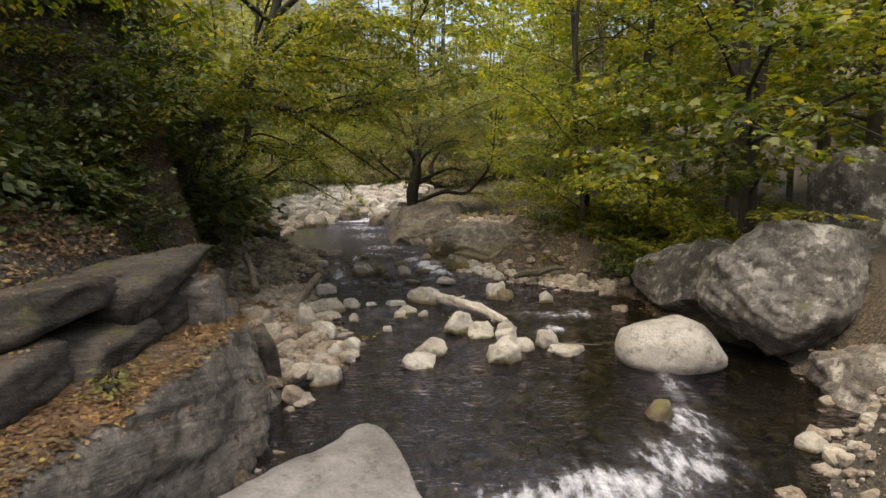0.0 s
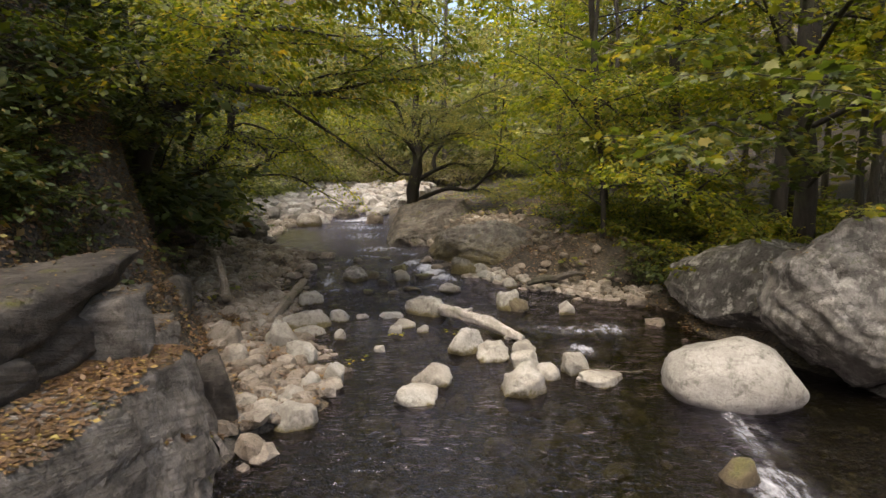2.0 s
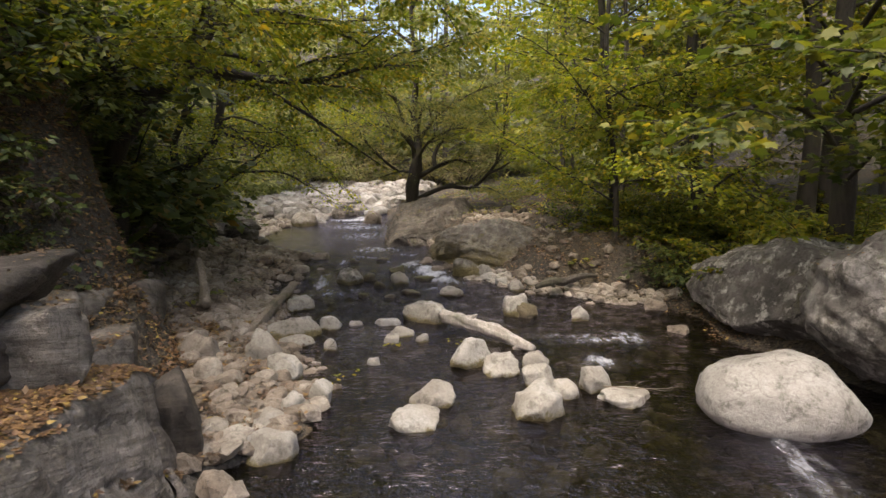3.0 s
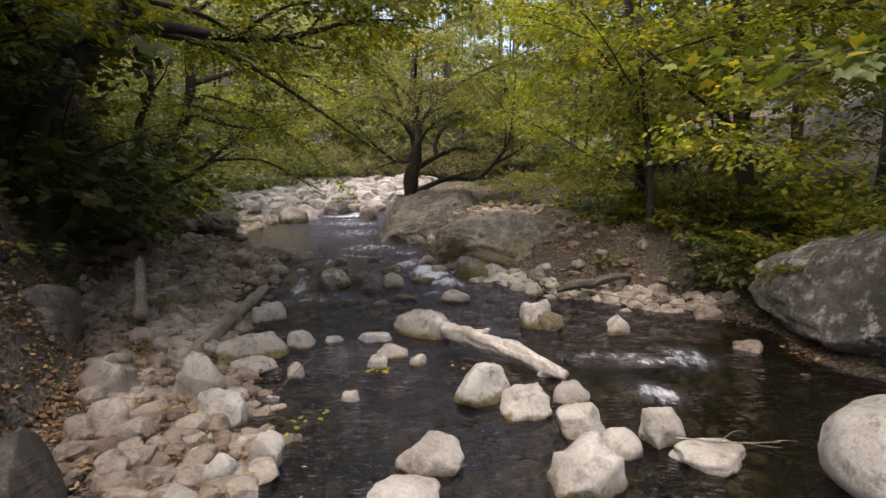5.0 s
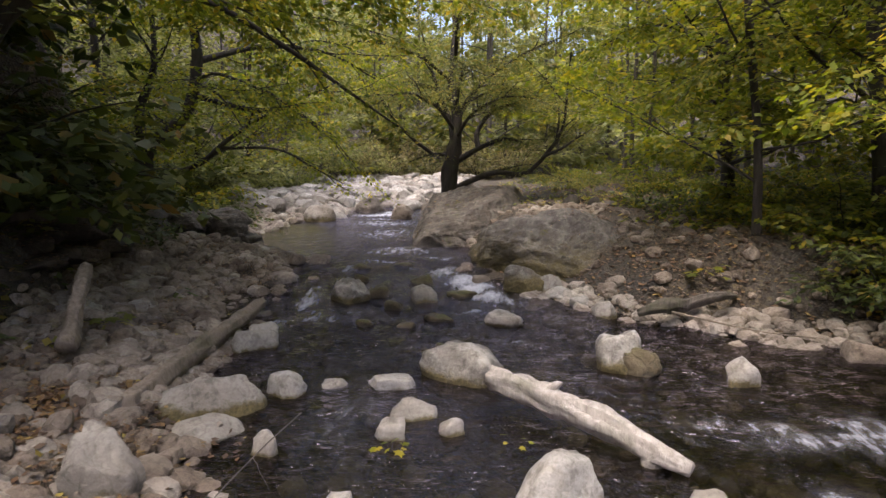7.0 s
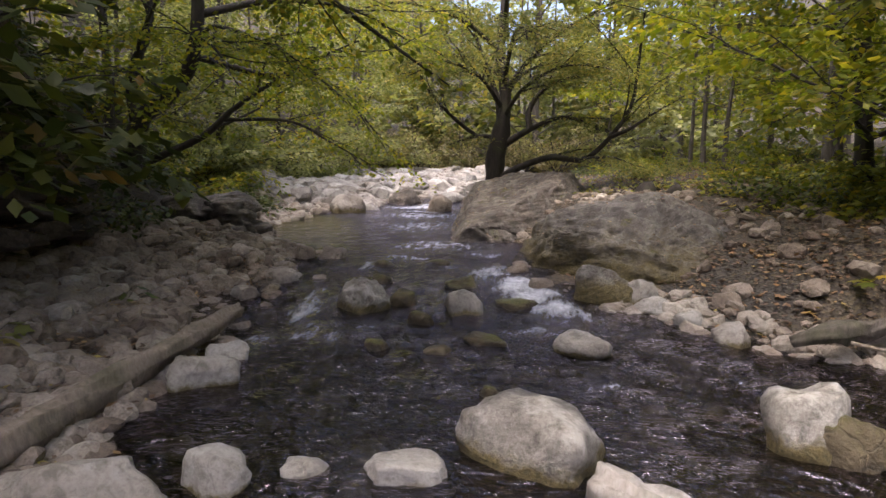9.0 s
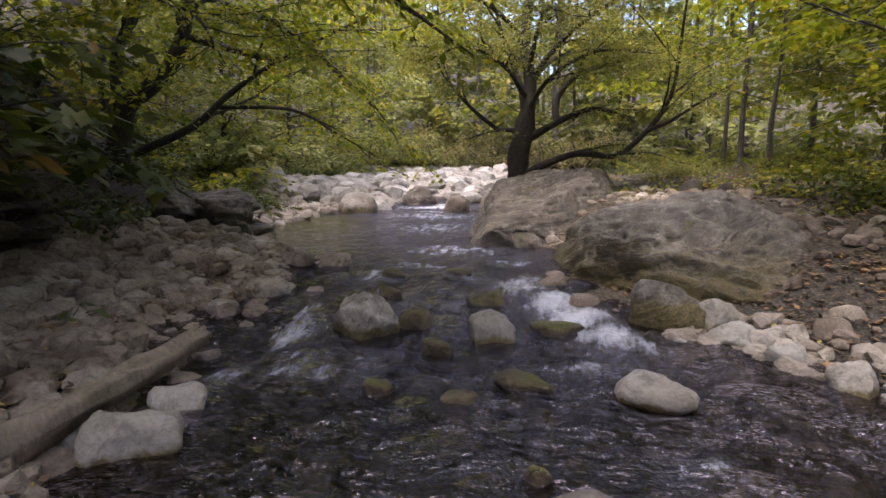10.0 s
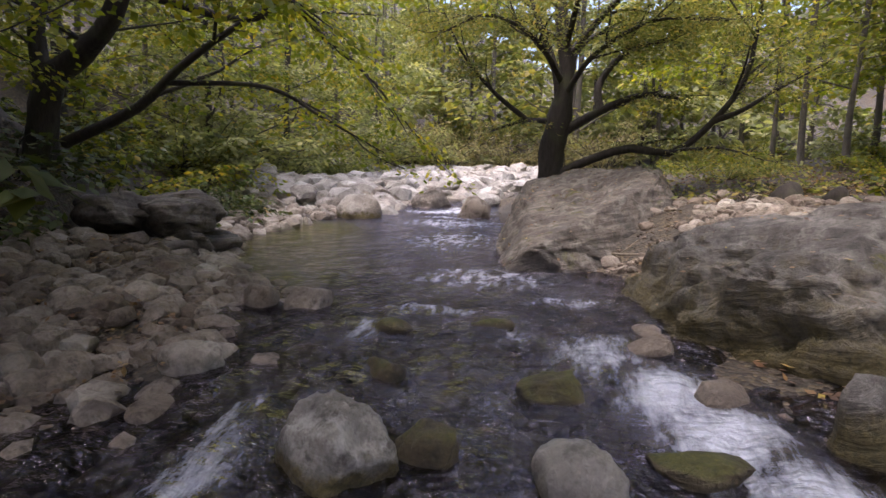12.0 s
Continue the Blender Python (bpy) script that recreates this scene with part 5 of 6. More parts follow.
tree_thing((-6.2, 14.9, 1.4), "forked tree with arching bare branches on the undercut bank", "trees by the stream", trunk, limbs, g, BARK, LEAF_YELLOW)

# trees of the right bank
RB = "trees of the wooded bank"
free_tree(21, (2.85, 12.1, 1.0), 9.0, 0.048, 0.09, 0.08, BARK, LEAF_YELLOW, "young yellowing tree with upswept branches", RB, (-0.4, 0.0), 0.16, 17, 0.28)
free_tree(22, (4.45, 12.5, 1.2), 8.0, 0.11, 0.09, 0.08, BARK, LEAF_GREEN, "dark-stemmed tree with a low side limb", RB, (-0.6, 0.3), 0.2, 14, 0.3,
          low=([(4.45, 12.5, 1.65), (4.8, 12.3, 2.1), (5.4, 12.2, 2.4), (6.0, 12.0, 2.9)], [(4.3, 12.5, 2.2), (3.5, 11.8, 2.5), (2.8, 11.3, 2.2)], [(4.3, 12.5, 2.6), (4.0, 11.4, 3.0), (3.7, 10.4, 2.7)], [(4.2, 12.5, 3.0), (3.2, 12.2, 3.3), (2.4, 12.0, 2.9)]))
free_tree(23, (3.6, 14.8, 1.2), 10.0, 0.09, 0.095, 0.085, BARK, LEAF_YELLOW, "leaning yellow-green tree on the terrace", RB, (-1.2, 0.0), 0.15, 15, 0.26,
          low=([(3.5, 14.7, 2.0), (2.8, 14.2, 2.3), (2.1, 13.8, 2.0)], [(3.4, 14.7, 2.7), (2.6, 14.0, 3.1), (1.9, 13.5, 2.7)], [(3.5, 14.6, 2.3), (3.3, 13.5, 2.7), (2.9, 12.5, 2.3)],
               [(3.4, 14.7, 3.2), (3.2, 13.5, 3.7), (2.8, 12.4, 3.4)], [(3.3, 14.7, 3.6), (2.3, 14.6, 4.0), (1.5, 14.6, 3.7)], [(3.5, 14.7, 2.2), (4.0, 13.6, 2.5), (4.3, 12.8, 2.2)]))
free_tree(24, (5.4, 11.0, 1.5), 12.0, 0.11, 0.1, 0.09, BARK, LEAF_GREEN, "tall dark-stemmed tree among the boulders", RB, (-0.2, 0.0), 0.22, 15, 0.26)
free_tree(25, (5.8, 11.2, 1.6), 11.0, 0.1, 0.1, 0.09, BARK, LEAF_GREEN, "tall dark-stemmed tree among the boulders", RB, (0.3, 0.2), 0.25, 14, 0.26)
free_tree(26, (7.9, 11.0, 2.0), 12.0, 0.12, 0.1, 0.09, BARK, LEAF_GREEN, "tall tree above the rock wall", RB, (0.0, 0.0), 0.15, 15, 0.28)

LB = "trees of the steep bank"
free_tree(31, (-6.3, 6.8, ground_z(-6.3, 6.8)), 9.0, 0.1, 0.09, 0.08, BARK, LEAF_GREEN, "green tree on the steep leafy bank", LB, (1.2, 0.3), 0.1, 15, 0.3)
free_tree(32, (-7.2, 10.8, ground_z(-7.2, 10.8)), 10.0, 0.13, 0.09, 0.08, BARK_GREY, LEAF_GREEN, "grey-stemmed tree high on the steep bank", LB, (0.6, 0.2), 0.15, 15, 0.28)
free_tree(33, (-5.4, 3.6, ground_z(-5.4, 3.6)), 8.0, 0.1, 0.09, 0.08, BARK, LEAF_GREEN, "green tree leaning out above the rock ledges and shading them", LB, (1.0, 0.2), 0.2, 13, 0.3)

# two crowns added beside and behind the camera, unseen, to shade the ledges
free_tree(34, (-4.9, 0.6, ground_z(-4.9, 0.6)), 8.0, 0.11, 0.1, 0.08, BARK, LEAF_DARK, "green tree leaning out above the rock ledges and shading them", LB, (1.4, 0.3), 0.25, 14, 0.34)
free_tree(35, (-4.6, -3.0, ground_z(-4.6, -3.0)), 9.0, 0.12, 0.1, 0.08, BARK, LEAF_GREEN, "green tree leaning out above the rock ledges and shading them", LB, (1.4, 0.5), 0.25, 14, 0.34)
free_tree(36, (-7.4, 4.2, ground_z(-7.4, 4.2)), 9.0, 0.12, 0.1, 0.08, BARK, LEAF_GREEN, "green tree on the steep leafy bank", LB, (0.6, 0.3), 0.1, 15, 0.3)
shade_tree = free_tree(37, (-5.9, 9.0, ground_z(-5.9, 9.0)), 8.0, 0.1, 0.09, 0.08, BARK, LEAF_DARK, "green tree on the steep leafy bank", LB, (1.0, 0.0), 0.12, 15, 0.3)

for x, y, turn in ((-7.3, 13.6, 250), (-6.6, 11.5, 120)):
    copy_thing(shade_tree, pose(x, y, ground_z(x, y), 0, 0, turn))

# the maple that reaches out over the boulders
g = Growth(27, 0.12, 0.09, True, 4, 0.18)
path, trunk = trunk_of([(4.9, 9.4, 1.0), (4.8, 9.3, 2.2), (4.6, 9.2, 3.5), (4.5, 9.1, 5.0), (4.4, 9.0, 7.0)], [0.15, 0.12, 0.1, 0.07, 0.02])
limbs = []
for pts, r0, forks in (([(4.75, 9.3, 2.3), (4.0, 8.7, 2.75), (3.2, 8.1, 2.8), (2.5, 7.6, 2.6), (2.0, 7.4, 2.35)], 0.04, 5), ([(4.7, 9.2, 2.8), (4.3, 8.3, 3.2), (3.7, 7.3, 3.15), (3.2, 6.6, 2.95), (2.9, 6.2, 2.75)], 0.04, 5),
                       ([(4.6, 9.2, 3.2), (3.6, 8.7, 3.7), (2.8, 8.3, 3.7), (2.2, 8.0, 3.5)], 0.04, 5), ([(4.6, 9.2, 3.5), (4.3, 8.0, 4.0), (3.9, 6.9, 4.0), (3.6, 6.2, 3.8)], 0.04, 5),
                       ([(4.5, 9.1, 4.4), (3.8, 8.2, 4.9), (3.0, 7.4, 5.0), (2.4, 6.9, 4.8)], 0.04, 5), ([(4.7, 9.2, 2.8), (5.2, 8.0, 3.3), (5.4, 6.9, 3.5), (5.2, 6.1, 3.4)], 0.04, 5), ([(4.5, 9.1, 5.0), (4.9, 8.0, 5.5), (5.0, 7.0, 5.5)], 0.04, 5),
                       ([(4.8, 9.3, 2.0), (4.6, 8.6, 2.3), (4.2, 8.0, 2.35), (3.9, 7.6, 2.3)], 0.03, 4)):
    limbs.append(g.limb(smooth_path(pts, 14), r0, 0.006, forks, 0.45, 0.17, 7, 0.3, -0.12, 0.25))
tree_thing((4.9, 9.4, 1.2), "maple with large lobed green leaves turning yellow", RB, trunk, limbs, g, BARK, LEAF_MAPLE)

# ---- the wood behind ----
WOOD = "trees of the surrounding wood"
NEAR = dict(limbs=17, step=0.28, reach=0.8, forks=3, tuft=4, puff=0.26, fine=False)
FAR = dict(limbs=14, step=0.42, reach=1.1, forks=1, tuft=5, puff=0.4, fine=False)
protos = [
    free_tree(41, (9.5, 15.0, ground_z(9.5, 15)), 13, 0.075, 0.18, 0.13, BARK_GREY, LEAF_OLIVE, "slender woodland tree with olive foliage", WOOD, first=0.26, **NEAR),
    free_tree(42, (7.0, 19.0, ground_z(7, 19)), 14, 0.07, 0.18, 0.13, BARK_GREY, LEAF_YELLOW, "slender woodland tree turning yellow", WOOD, first=0.24, **NEAR),
    free_tree(43, (-9.0, 18.0, ground_z(-9, 18)), 12, 0.09, 0.18, 0.12, BARK, LEAF_GREEN, "woodland tree with dense green foliage", WOOD, first=0.1, **NEAR),
    free_tree(44, (-10.5, 25.0, ground_z(-10.5, 25)), 10, 0.075, 0.18, 0.13, BARK_GREY, LEAF_PALE, "pale grey-green willow by the gravel", WOOD, first=0.05, **NEAR),
    free_tree(45, (-6.0, 42.0, ground_z(-6, 42)), 14, 0.12, 0.4, 0.26, BARK_GREY, LEAF_OLIVE, "distant woodland tree with olive foliage", WOOD, first=0.12, **FAR),
    free_tree(46, (3.0, 41.0, ground_z(3, 41)), 13, 0.12, 0.4, 0.26, BARK_GREY, LEAF_YELLOW, "distant woodland tree turning yellow", WOOD, first=0.12, **FAR),
    free_tree(47, (-13.0, 40.0, ground_z(-13, 40)), 13, 0.12, 0.4, 0.26, BARK_GREY, LEAF_PALE, "distant pale green tree", WOOD, first=0.06, **FAR),
]
rng = np.random.default_rng(77)
spots = []


def plant(kinds, x, y, scale):
    spots.append((x, y))
    copy_thing(protos[kinds], pose(x, y, ground_z(x, y) - 0.1, 0, 0, rng.uniform(0, 360)) @ Matrix.Diagonal((scale, scale, scale * rng.uniform(0.9, 1.15), 1)))


def wood(n, x0, x1, y0, y1, kinds, s0, s1, gap):
    made = 0
    for k in range(n * 12):
        x, y = rng.uniform(x0, x1), rng.uniform(y0, y1)
        if made < n and all((x - a) ** 2 + (y - b) ** 2 > gap * gap for a, b in spots):
            plant(kinds[int(rng.integers(len(kinds)))], x, y, rng.uniform(s0, s1))
            made += 1


plant(2, -7.6, 12.9, 0.75)
plant(2, -8.2, 10.2, 0.8)
wood(14, 4.0, 10, 16, 28, (0, 1, 1), 0.7, 1.1, 1.7)
wood(6, 8.0, 12, 4, 15, (0, 1, 2), 0.8, 1.1, 2.2)
wood(9, -12, -6.8, 3, 16, (2, 2, 0), 0.7, 1.0, 1.9)
wood(9, -13, -8.0, 16, 31, (2, 3, 3), 0.6, 1.0, 2.0)
plant(2, -8.6, 21.5, 0.8)
plant(2, -9.0, 26.0, 0.9)
plant(3, -7.8, 31.0, 0.8)
wood(26, -15, 12, 37, 50, (4, 6, 6, 6), 0.8, 1.15, 2.2)
wood(18, -30, 30, 50, 75, (4, 5, 6), 0.95, 1.35, 4.5)
wood(12, -26, -13, -4, 40, (4, 6), 0.9, 1.3, 3.2)
wood(14, 11, 26, 2, 40, (4, 5), 0.9, 1.3, 3.2)
wood(7, -12, 12, -22, -8, (4, 6), 0.9, 1.2, 4.0)


# ---- bushes and saplings ----
def bush(seed, x, y, tall, wide, leaf, leaf_mat, label, group, tuft=6, stems=12, lobed=False, gap=0.09):
    z = ground_z(x, y) - 0.05
    g = Growth(seed, leaf * 1.15, gap, lobed, tuft, 0.1, False)
    stem = []
    for k in range(stems):
        a = k * 2.4 + g.rng.uniform(0, 0.6)
        p = g.arc((x, y, z), (math.cos(a) * wide, math.sin(a) * wide, tall * g.rng.uniform(0.6, 1.2)), math.hypot(wide, tall) * g.rng.uniform(0.7, 1.1), -0.9, 0.12, 8)
        stem.append(tube(p, np.linspace(0.012, 0.003, 8), 3))
        g.spray(p, 0.02, 0.25, 0.13, 0.38, -0.2, 0.3)
    off = np.array((x, y, z))
    top = tagged(new("bush"), label, "bush", group)
    v, f = join(stem)
    tagged(part("branchwork", mesh_from("branchwork", v - off, f), BARK, top), kind="stuff")
    g.at = [q - off for q in g.at]
    tagged(part("foliage", g.crown_mesh("foliage"), leaf_mat, top), kind="stuff")
    top.matrix_world = pose(x, y, z)
    return top


UNDER = "undergrowth on the banks"
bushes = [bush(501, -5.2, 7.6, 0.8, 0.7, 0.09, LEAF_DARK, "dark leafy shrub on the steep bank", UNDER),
          bush(502, 4.6, 11.0, 0.9, 0.8, 0.09, LEAF_GREEN, "green shrub at the edge of the wood", UNDER),
          bush(503, 3.6, 12.6, 0.7, 0.7, 0.08, LEAF_OLIVE, "low olive shrub with drooping sprays", UNDER),
          bush(504, -7.8, 19.5, 1.2, 1.0, 0.1, LEAF_PALE, "pale willow shrub beside the gravel", UNDER),
          bush(505, -4.0, 36.0, 1.5, 0.9, 0.07, LEAF_BROWN, "bare brownish shrub behind the gravel bar", UNDER, stems=18, tuft=5)]


def thicket(n, x0, x1, y0, y1, kinds, s0, s1):
    for k in range(n):
        x, y = rng.uniform(x0, x1), rng.uniform(y0, y1)
        s = rng.uniform(s0, s1)
        copy_thing(bushes[kinds[int(rng.integers(len(kinds)))]], pose(x, y, ground_z(x, y) - 0.05, 0, 0, rng.uniform(0, 360)) @ Matrix.Diagonal((s, s, s, 1)))


thicket(13, -7.0, -3.9, 5.6, 8.6, (0,), 0.6, 1.1)
thicket(26, -5.6, -3.7, 3.2, 6.6, (0,), 0.5, 1.0)
thicket(12, -4.8, -3.5, 5.2, 8.2, (0,), 0.45, 0.8)
thicket(12, -8.0, -5.4, 11.0, 18.5, (0, 0, 1), 0.6, 1.1)
thicket(14, -9.8, -7.2, 18.5, 28, (3, 3, 3, 1), 0.8, 1.6)
thicket(10, 4.2, 7.0, 9.8, 13.5, (1, 1, 2), 0.6, 1.1)
thicket(8, 3.2, 7.5, 12.5, 17.5, (1, 2), 0.6, 1.0)
thicket(12, 3.0, 5.6, 12.4, 15.0, (0, 0, 1), 0.4, 0.8)
thicket(24, 3.4, 5.6, 9.8, 12.6, (0, 0, 1, 2), 0.4, 0.85)
thicket(9, 4.3, 6.2, 8.0, 9.6, (0, 1), 0.35, 0.6)
thicket(6, 3.0, 9.0, 23, 32, (1, 2, 3), 0.7, 1.2)
thicket(16, -11, 1, 33.5, 38, (3, 4, 4), 1.2, 2.2)
thicket(12, 0.8, 6.0, 20, 27, (0, 1, 2, 2), 0.35, 0.65)
thicket(4, 3.0, 5.5, 16.6, 19.4, (1, 2), 0.35, 0.6)
thicket(8, -8.0, -6.4, 8.6, 12.4, (0,), 0.8, 1.3)
thicket(11, -6.4, -5.0, 8.4, 11.2, (0,), 0.5, 0.9)
thicket(6, -5.2, -4.5, 9.2, 11.2, (0,), 0.5, 0.8)
thicket(4, -5.3, -4.7, 9.8, 11.0, (0,), 1.7, 2.2)


# ---- gravel ----
PEBBLES = []
for k in range(18):
    v, f = rock_verts(600 + k, 2, 0.85 + 0.3 * (k % 3 == 0), 0.14, 0.35 + 0.4 * (k % 2))
    if k >= 12:
        v, f = rock_verts(600 + k, 2, 0.35, 0.1, 0.35)
    PEBBLES.append((v * np.array([0.5, 0.38 + 0.02 * (k % 4), 0.27 + 0.03 * (k % 3)]), f))


def edges(y):
    return np.interp(y, LEFT_Y, LEFT_X), np.interp(y, RIGHT_Y, RIGHT_X)


def gravel(name, n, spot, s0, s1, power, mat, near, label, seed, singles=0, round_ones=False, small=0.17):
    """n stones strewn where spot() allows: the first ones as stones of their own, the rest joined."""
    r = np.random.default_rng(seed)
    x, y = spot(r, n)
    z = height(x, y)
    size = s0 + (s1 - s0) * r.uniform(0, 1, len(x)) ** power
    order = np.argsort(-size)
    shapes = PEBBLES[-6:] if round_ones else PEBBLES
    shared = [mesh_from("stone", v, f, False) for v, f in shapes]
    for me in shared:
        me.materials.append(mat)
    pile = []
    top = tagged(new(name), label, "gravel", kind="structure")
    made = 0
    for i in order:
        k = int(r.integers(len(shapes)))
        turn = Euler((r.normal() * 0.25, r.normal() * 0.25, r.uniform(0, 6.28))).to_matrix()
        if made < singles:
            ob = new("stone", shared[k])
            ob.parent = top
            ob.matrix_local = Matrix.Translation((x[i], y[i], z[i] + size[i] * 0.1)) @ turn.to_4x4() @ Matrix.Scale(size[i], 4)
            made += 1
        else:
            v, f = shapes[k] if size[i] > small else (ball(1)[0] * np.array([0.5, 0.4, 0.3]), ball(1)[1])
            pile.append((v @ np.array(turn).T * size[i] + np.array([x[i], y[i], z[i] + size[i] * 0.1]), f))
    ob = part("loose_gravel", mesh_from("loose_gravel", *join(pile), smooth=False), mat, top)
    tagged(ob, kind="stuff")
    return top


def left_bar(r, n):
    y = r.uniform(5.6, 14.0, n)
    xl, _ = edges(y)
    wide = np.interp(y, [5.6, 7, 9, 11, 12.5, 14], [0.7, 1.3, 1.9, 1.9, 2.1, 2.2])
    x = xl + 0.02 - r.uniform(0, 1, n) ** 0.9 * wide
    return x, y


def right_shore(r, n):
    y = r.uniform(10.4, 12.2, n)
    _, xr = edges(y)
    return xr - 0.1 + r.uniform(0, 1, n) ** 1.6 * 0.9, y


def far_bar(r, n):
    y = 20.5 + 14 * r.uniform(0, 1, n) ** 1.3
    x = r.uniform(-1, 1, n) * np.interp(y, [20, 24, 30, 35], [2.0, 3.2, 4.8, 5.5]) - np.interp(y, [20, 24, 35], [4.9, 5.6, 6.4])
    wet = (np.abs(x + 3.5) < 0.75) & (y < 24)
    return x[~wet], y[~wet]


def left_shore(r, n):
    y = r.uniform(14.5, 22, n)
    xl, _ = edges(y)
    return xl + 0.1 - r.uniform(0, 1, n) * np.interp(y, [14, 17, 22], [0.6, 1.6, 3.0]), y


def mound_foot(r, n):
    y = r.uniform(13.6, 16.2, n)
    return np.interp(y, [13.6, 14.6, 16.2], [0.0, 0.0, 0.6]) + r.uniform(0, 1, n) ** 1.2 * 1.6 - 0.15, y


def near_shore(r, n):
    y = r.uniform(3.0, 5.0, n)
    _, xr = edges(y)
    return xr + r.uniform(-0.1, 1, n) * 0.9, y


def bed_spot(r, n):
    y = r.uniform(3.5, 14, n)
    xl, xr = edges(y)
    return xl + (xr - xl) * r.uniform(0, 1, n), y


gravel("left_gravel_bar", 2000, left_bar, 0.035, 0.27, 4.0, DRY_STONE, None, "bar of grey-brown cobbles and pebbles with fallen leaves", 71, 150)
gravel("left_gravel_bar", 3000, left_bar, 0.03, 0.25, 3.6, GREY_STONE, None, "darker grey-brown cobbles scattered through the bar", 79, 200)
def upper_bar(r, n):
    y = r.uniform(8.8, 14.2, n)
    xl, _ = edges(y)
    return xl - 0.05 - r.uniform(0, 1, n) * np.interp(y, [8.8, 10, 11, 12.5, 14], [1.5, 1.9, 1.9, 2.1, 2.2]), y


gravel("left_gravel_bar", 720, upper_bar, 0.1, 0.3, 1.7, GREY_STONE, None, "rounded grey-brown cobbles heaped on the bar", 88, 200, small=0.0)
gravel("right_gravel_shore", 800, right_shore, 0.03, 0.26, 4.0, DRY_STONE, None, "shore of pale broken stones and pebbles", 72, 120)
gravel("far_gravel_bar", 2200, far_bar, 0.16, 0.9, 2.2, BAR_STONE, None, "wide bar of bleached white cobbles and boulders", 73, 290, False, 0.45)
gravel("pool_gravel_shore", 800, left_shore, 0.06, 0.4, 2.6, DRY_STONE, None, "pale gravel shore beside the still pool", 74, 100)
def right_rubble(r, n):
    y = r.uniform(10.6, 17.6, n)
    _, xr = edges(y)
    return xr + 0.5 + r.uniform(0, 1, n) * 2.6, y


gravel("right_bank_rubble", 1100, right_rubble, 0.03, 0.26, 4.5, GREY_STONE, None, "grey-brown rubble in the soil of the bank", 78, 90)
gravel("mound_gravel", 600, mound_foot, 0.03, 0.24, 3.5, DRY_STONE, None, "loose pale stones at the foot of the rock mound", 75, 60)
gravel("mound_gravel", 1000, mound_foot, 0.03, 0.17, 2.4, GREY_STONE, None, "loose grey-brown stones at the foot of the rock mound", 70, 60)
gravel("near_gravel_shore", 500, near_shore, 0.02, 0.2, 4, DRY_STONE, None, "small pale gravel shore with brown leaves", 76, 40)
gravel("stream_bed", 1500, bed_spot, 0.06, 0.3, 3, GREY_STONE, None, "brown cobbles on the bed of the stream", 77, 150)


# ---- fallen leaves ----
def litter(name, n, spot, lift, label, seed, size=0.055):
    r = np.random.default_rng(seed)
    x, y = spot(r, n)
    g = Growth(seed, size, 0.1)
    g.at = [np.stack([x, y, height(x, y) + lift], 1)]
    g.way = [np.stack([r.normal(size=len(x)), r.normal(size=len(x)), r.normal(size=len(x)) * 0.2], 1)]
    g.up = [np.array([0, 0, 1.0]) + r.normal(size=(len(x), 3)) * 0.25]
    g.size = [size * r.uniform(0.6, 1.3, len(x))]
    return tagged(part(name, g.crown_mesh(name), LEAF_FALLEN), label, "fallen leaves", kind="stuff")


def bank_left(r, n):
    y = r.uniform(1.5, 14, n)
    xl, _ = edges(y)
    return xl - 0.3 - r.uniform(0, 1, n) * 4.0, y


def bank_right(r, n):
    y = r.uniform(8.5, 18, n)
    _, xr = edges(y)
    x = xr + 0.2 + r.uniform(0, 1, n) * 5.0
    bare = (y > 12.6) & (y < 16.6) & (x < 2.4) & (r.uniform(0, 1, n) < 0.8)
    return x[~bare], y[~bare]


def ground_cover(n, spot, mat, label, seed, size=0.09, tall=0.25, lobed=False):
    """Low leafy growth that hides the soil, in drifts."""
    r = np.random.default_rng(seed)
    x, y = spot(r, n)
    drift = value_noise(np.stack([x * 1.1, y * 1.1, 0 * x], 1), seed) > r.uniform(-0.9, 0.5, len(x))
    x, y = x[drift], y[drift]
    m = len(x)
    g = Growth(seed, size, 0.1, lobed)
    g.at = [np.stack([x, y, height(x, y) + tall * r.uniform(0.05, 1, m) ** 1.6], 1)]
    g.way = [np.stack([r.normal(size=m), r.normal(size=m), r.normal(size=m) * 0.3 - 0.3], 1)]
    g.up, g.size = [np.array([0.15, -0.2, 1.0]) + r.normal(size=(m, 3)) * 0.4], [size * r.uniform(0.5, 1.3, m)]
    return tagged(part("ground_plants", g.crown_mesh("ground_plants"), mat), label, "undergrowth", kind="stuff")


def steep_bank(r, n):
    y = r.uniform(6.8, 14.2, n)
    xl, _ = edges(y)
    return np.minimum(xl - 1.8, -3.9) - r.uniform(0, 1, n) * 2.8, y


def near_bank(r, n):
    return r.uniform(-6.0, -3.1, n), r.uniform(2.0, 7.2, n)


def wooded_bank(r, n):
    y = r.uniform(9.6, 16.5, n)
    return np.interp(y, [9.6, 11, 13, 16.5], [3.7, 3.3, 2.9, 2.1]) + r.uniform(0, 1, n) ** 1.3 * 4.5, y


def leafy_slope(r, n):
    return r.uniform(-4.6, -2.35, n), r.uniform(0.5, 9.0, n)


def terrace(r, n):
    return r.uniform(-0.8, 9.0, n), r.uniform(18.7, 28, n)


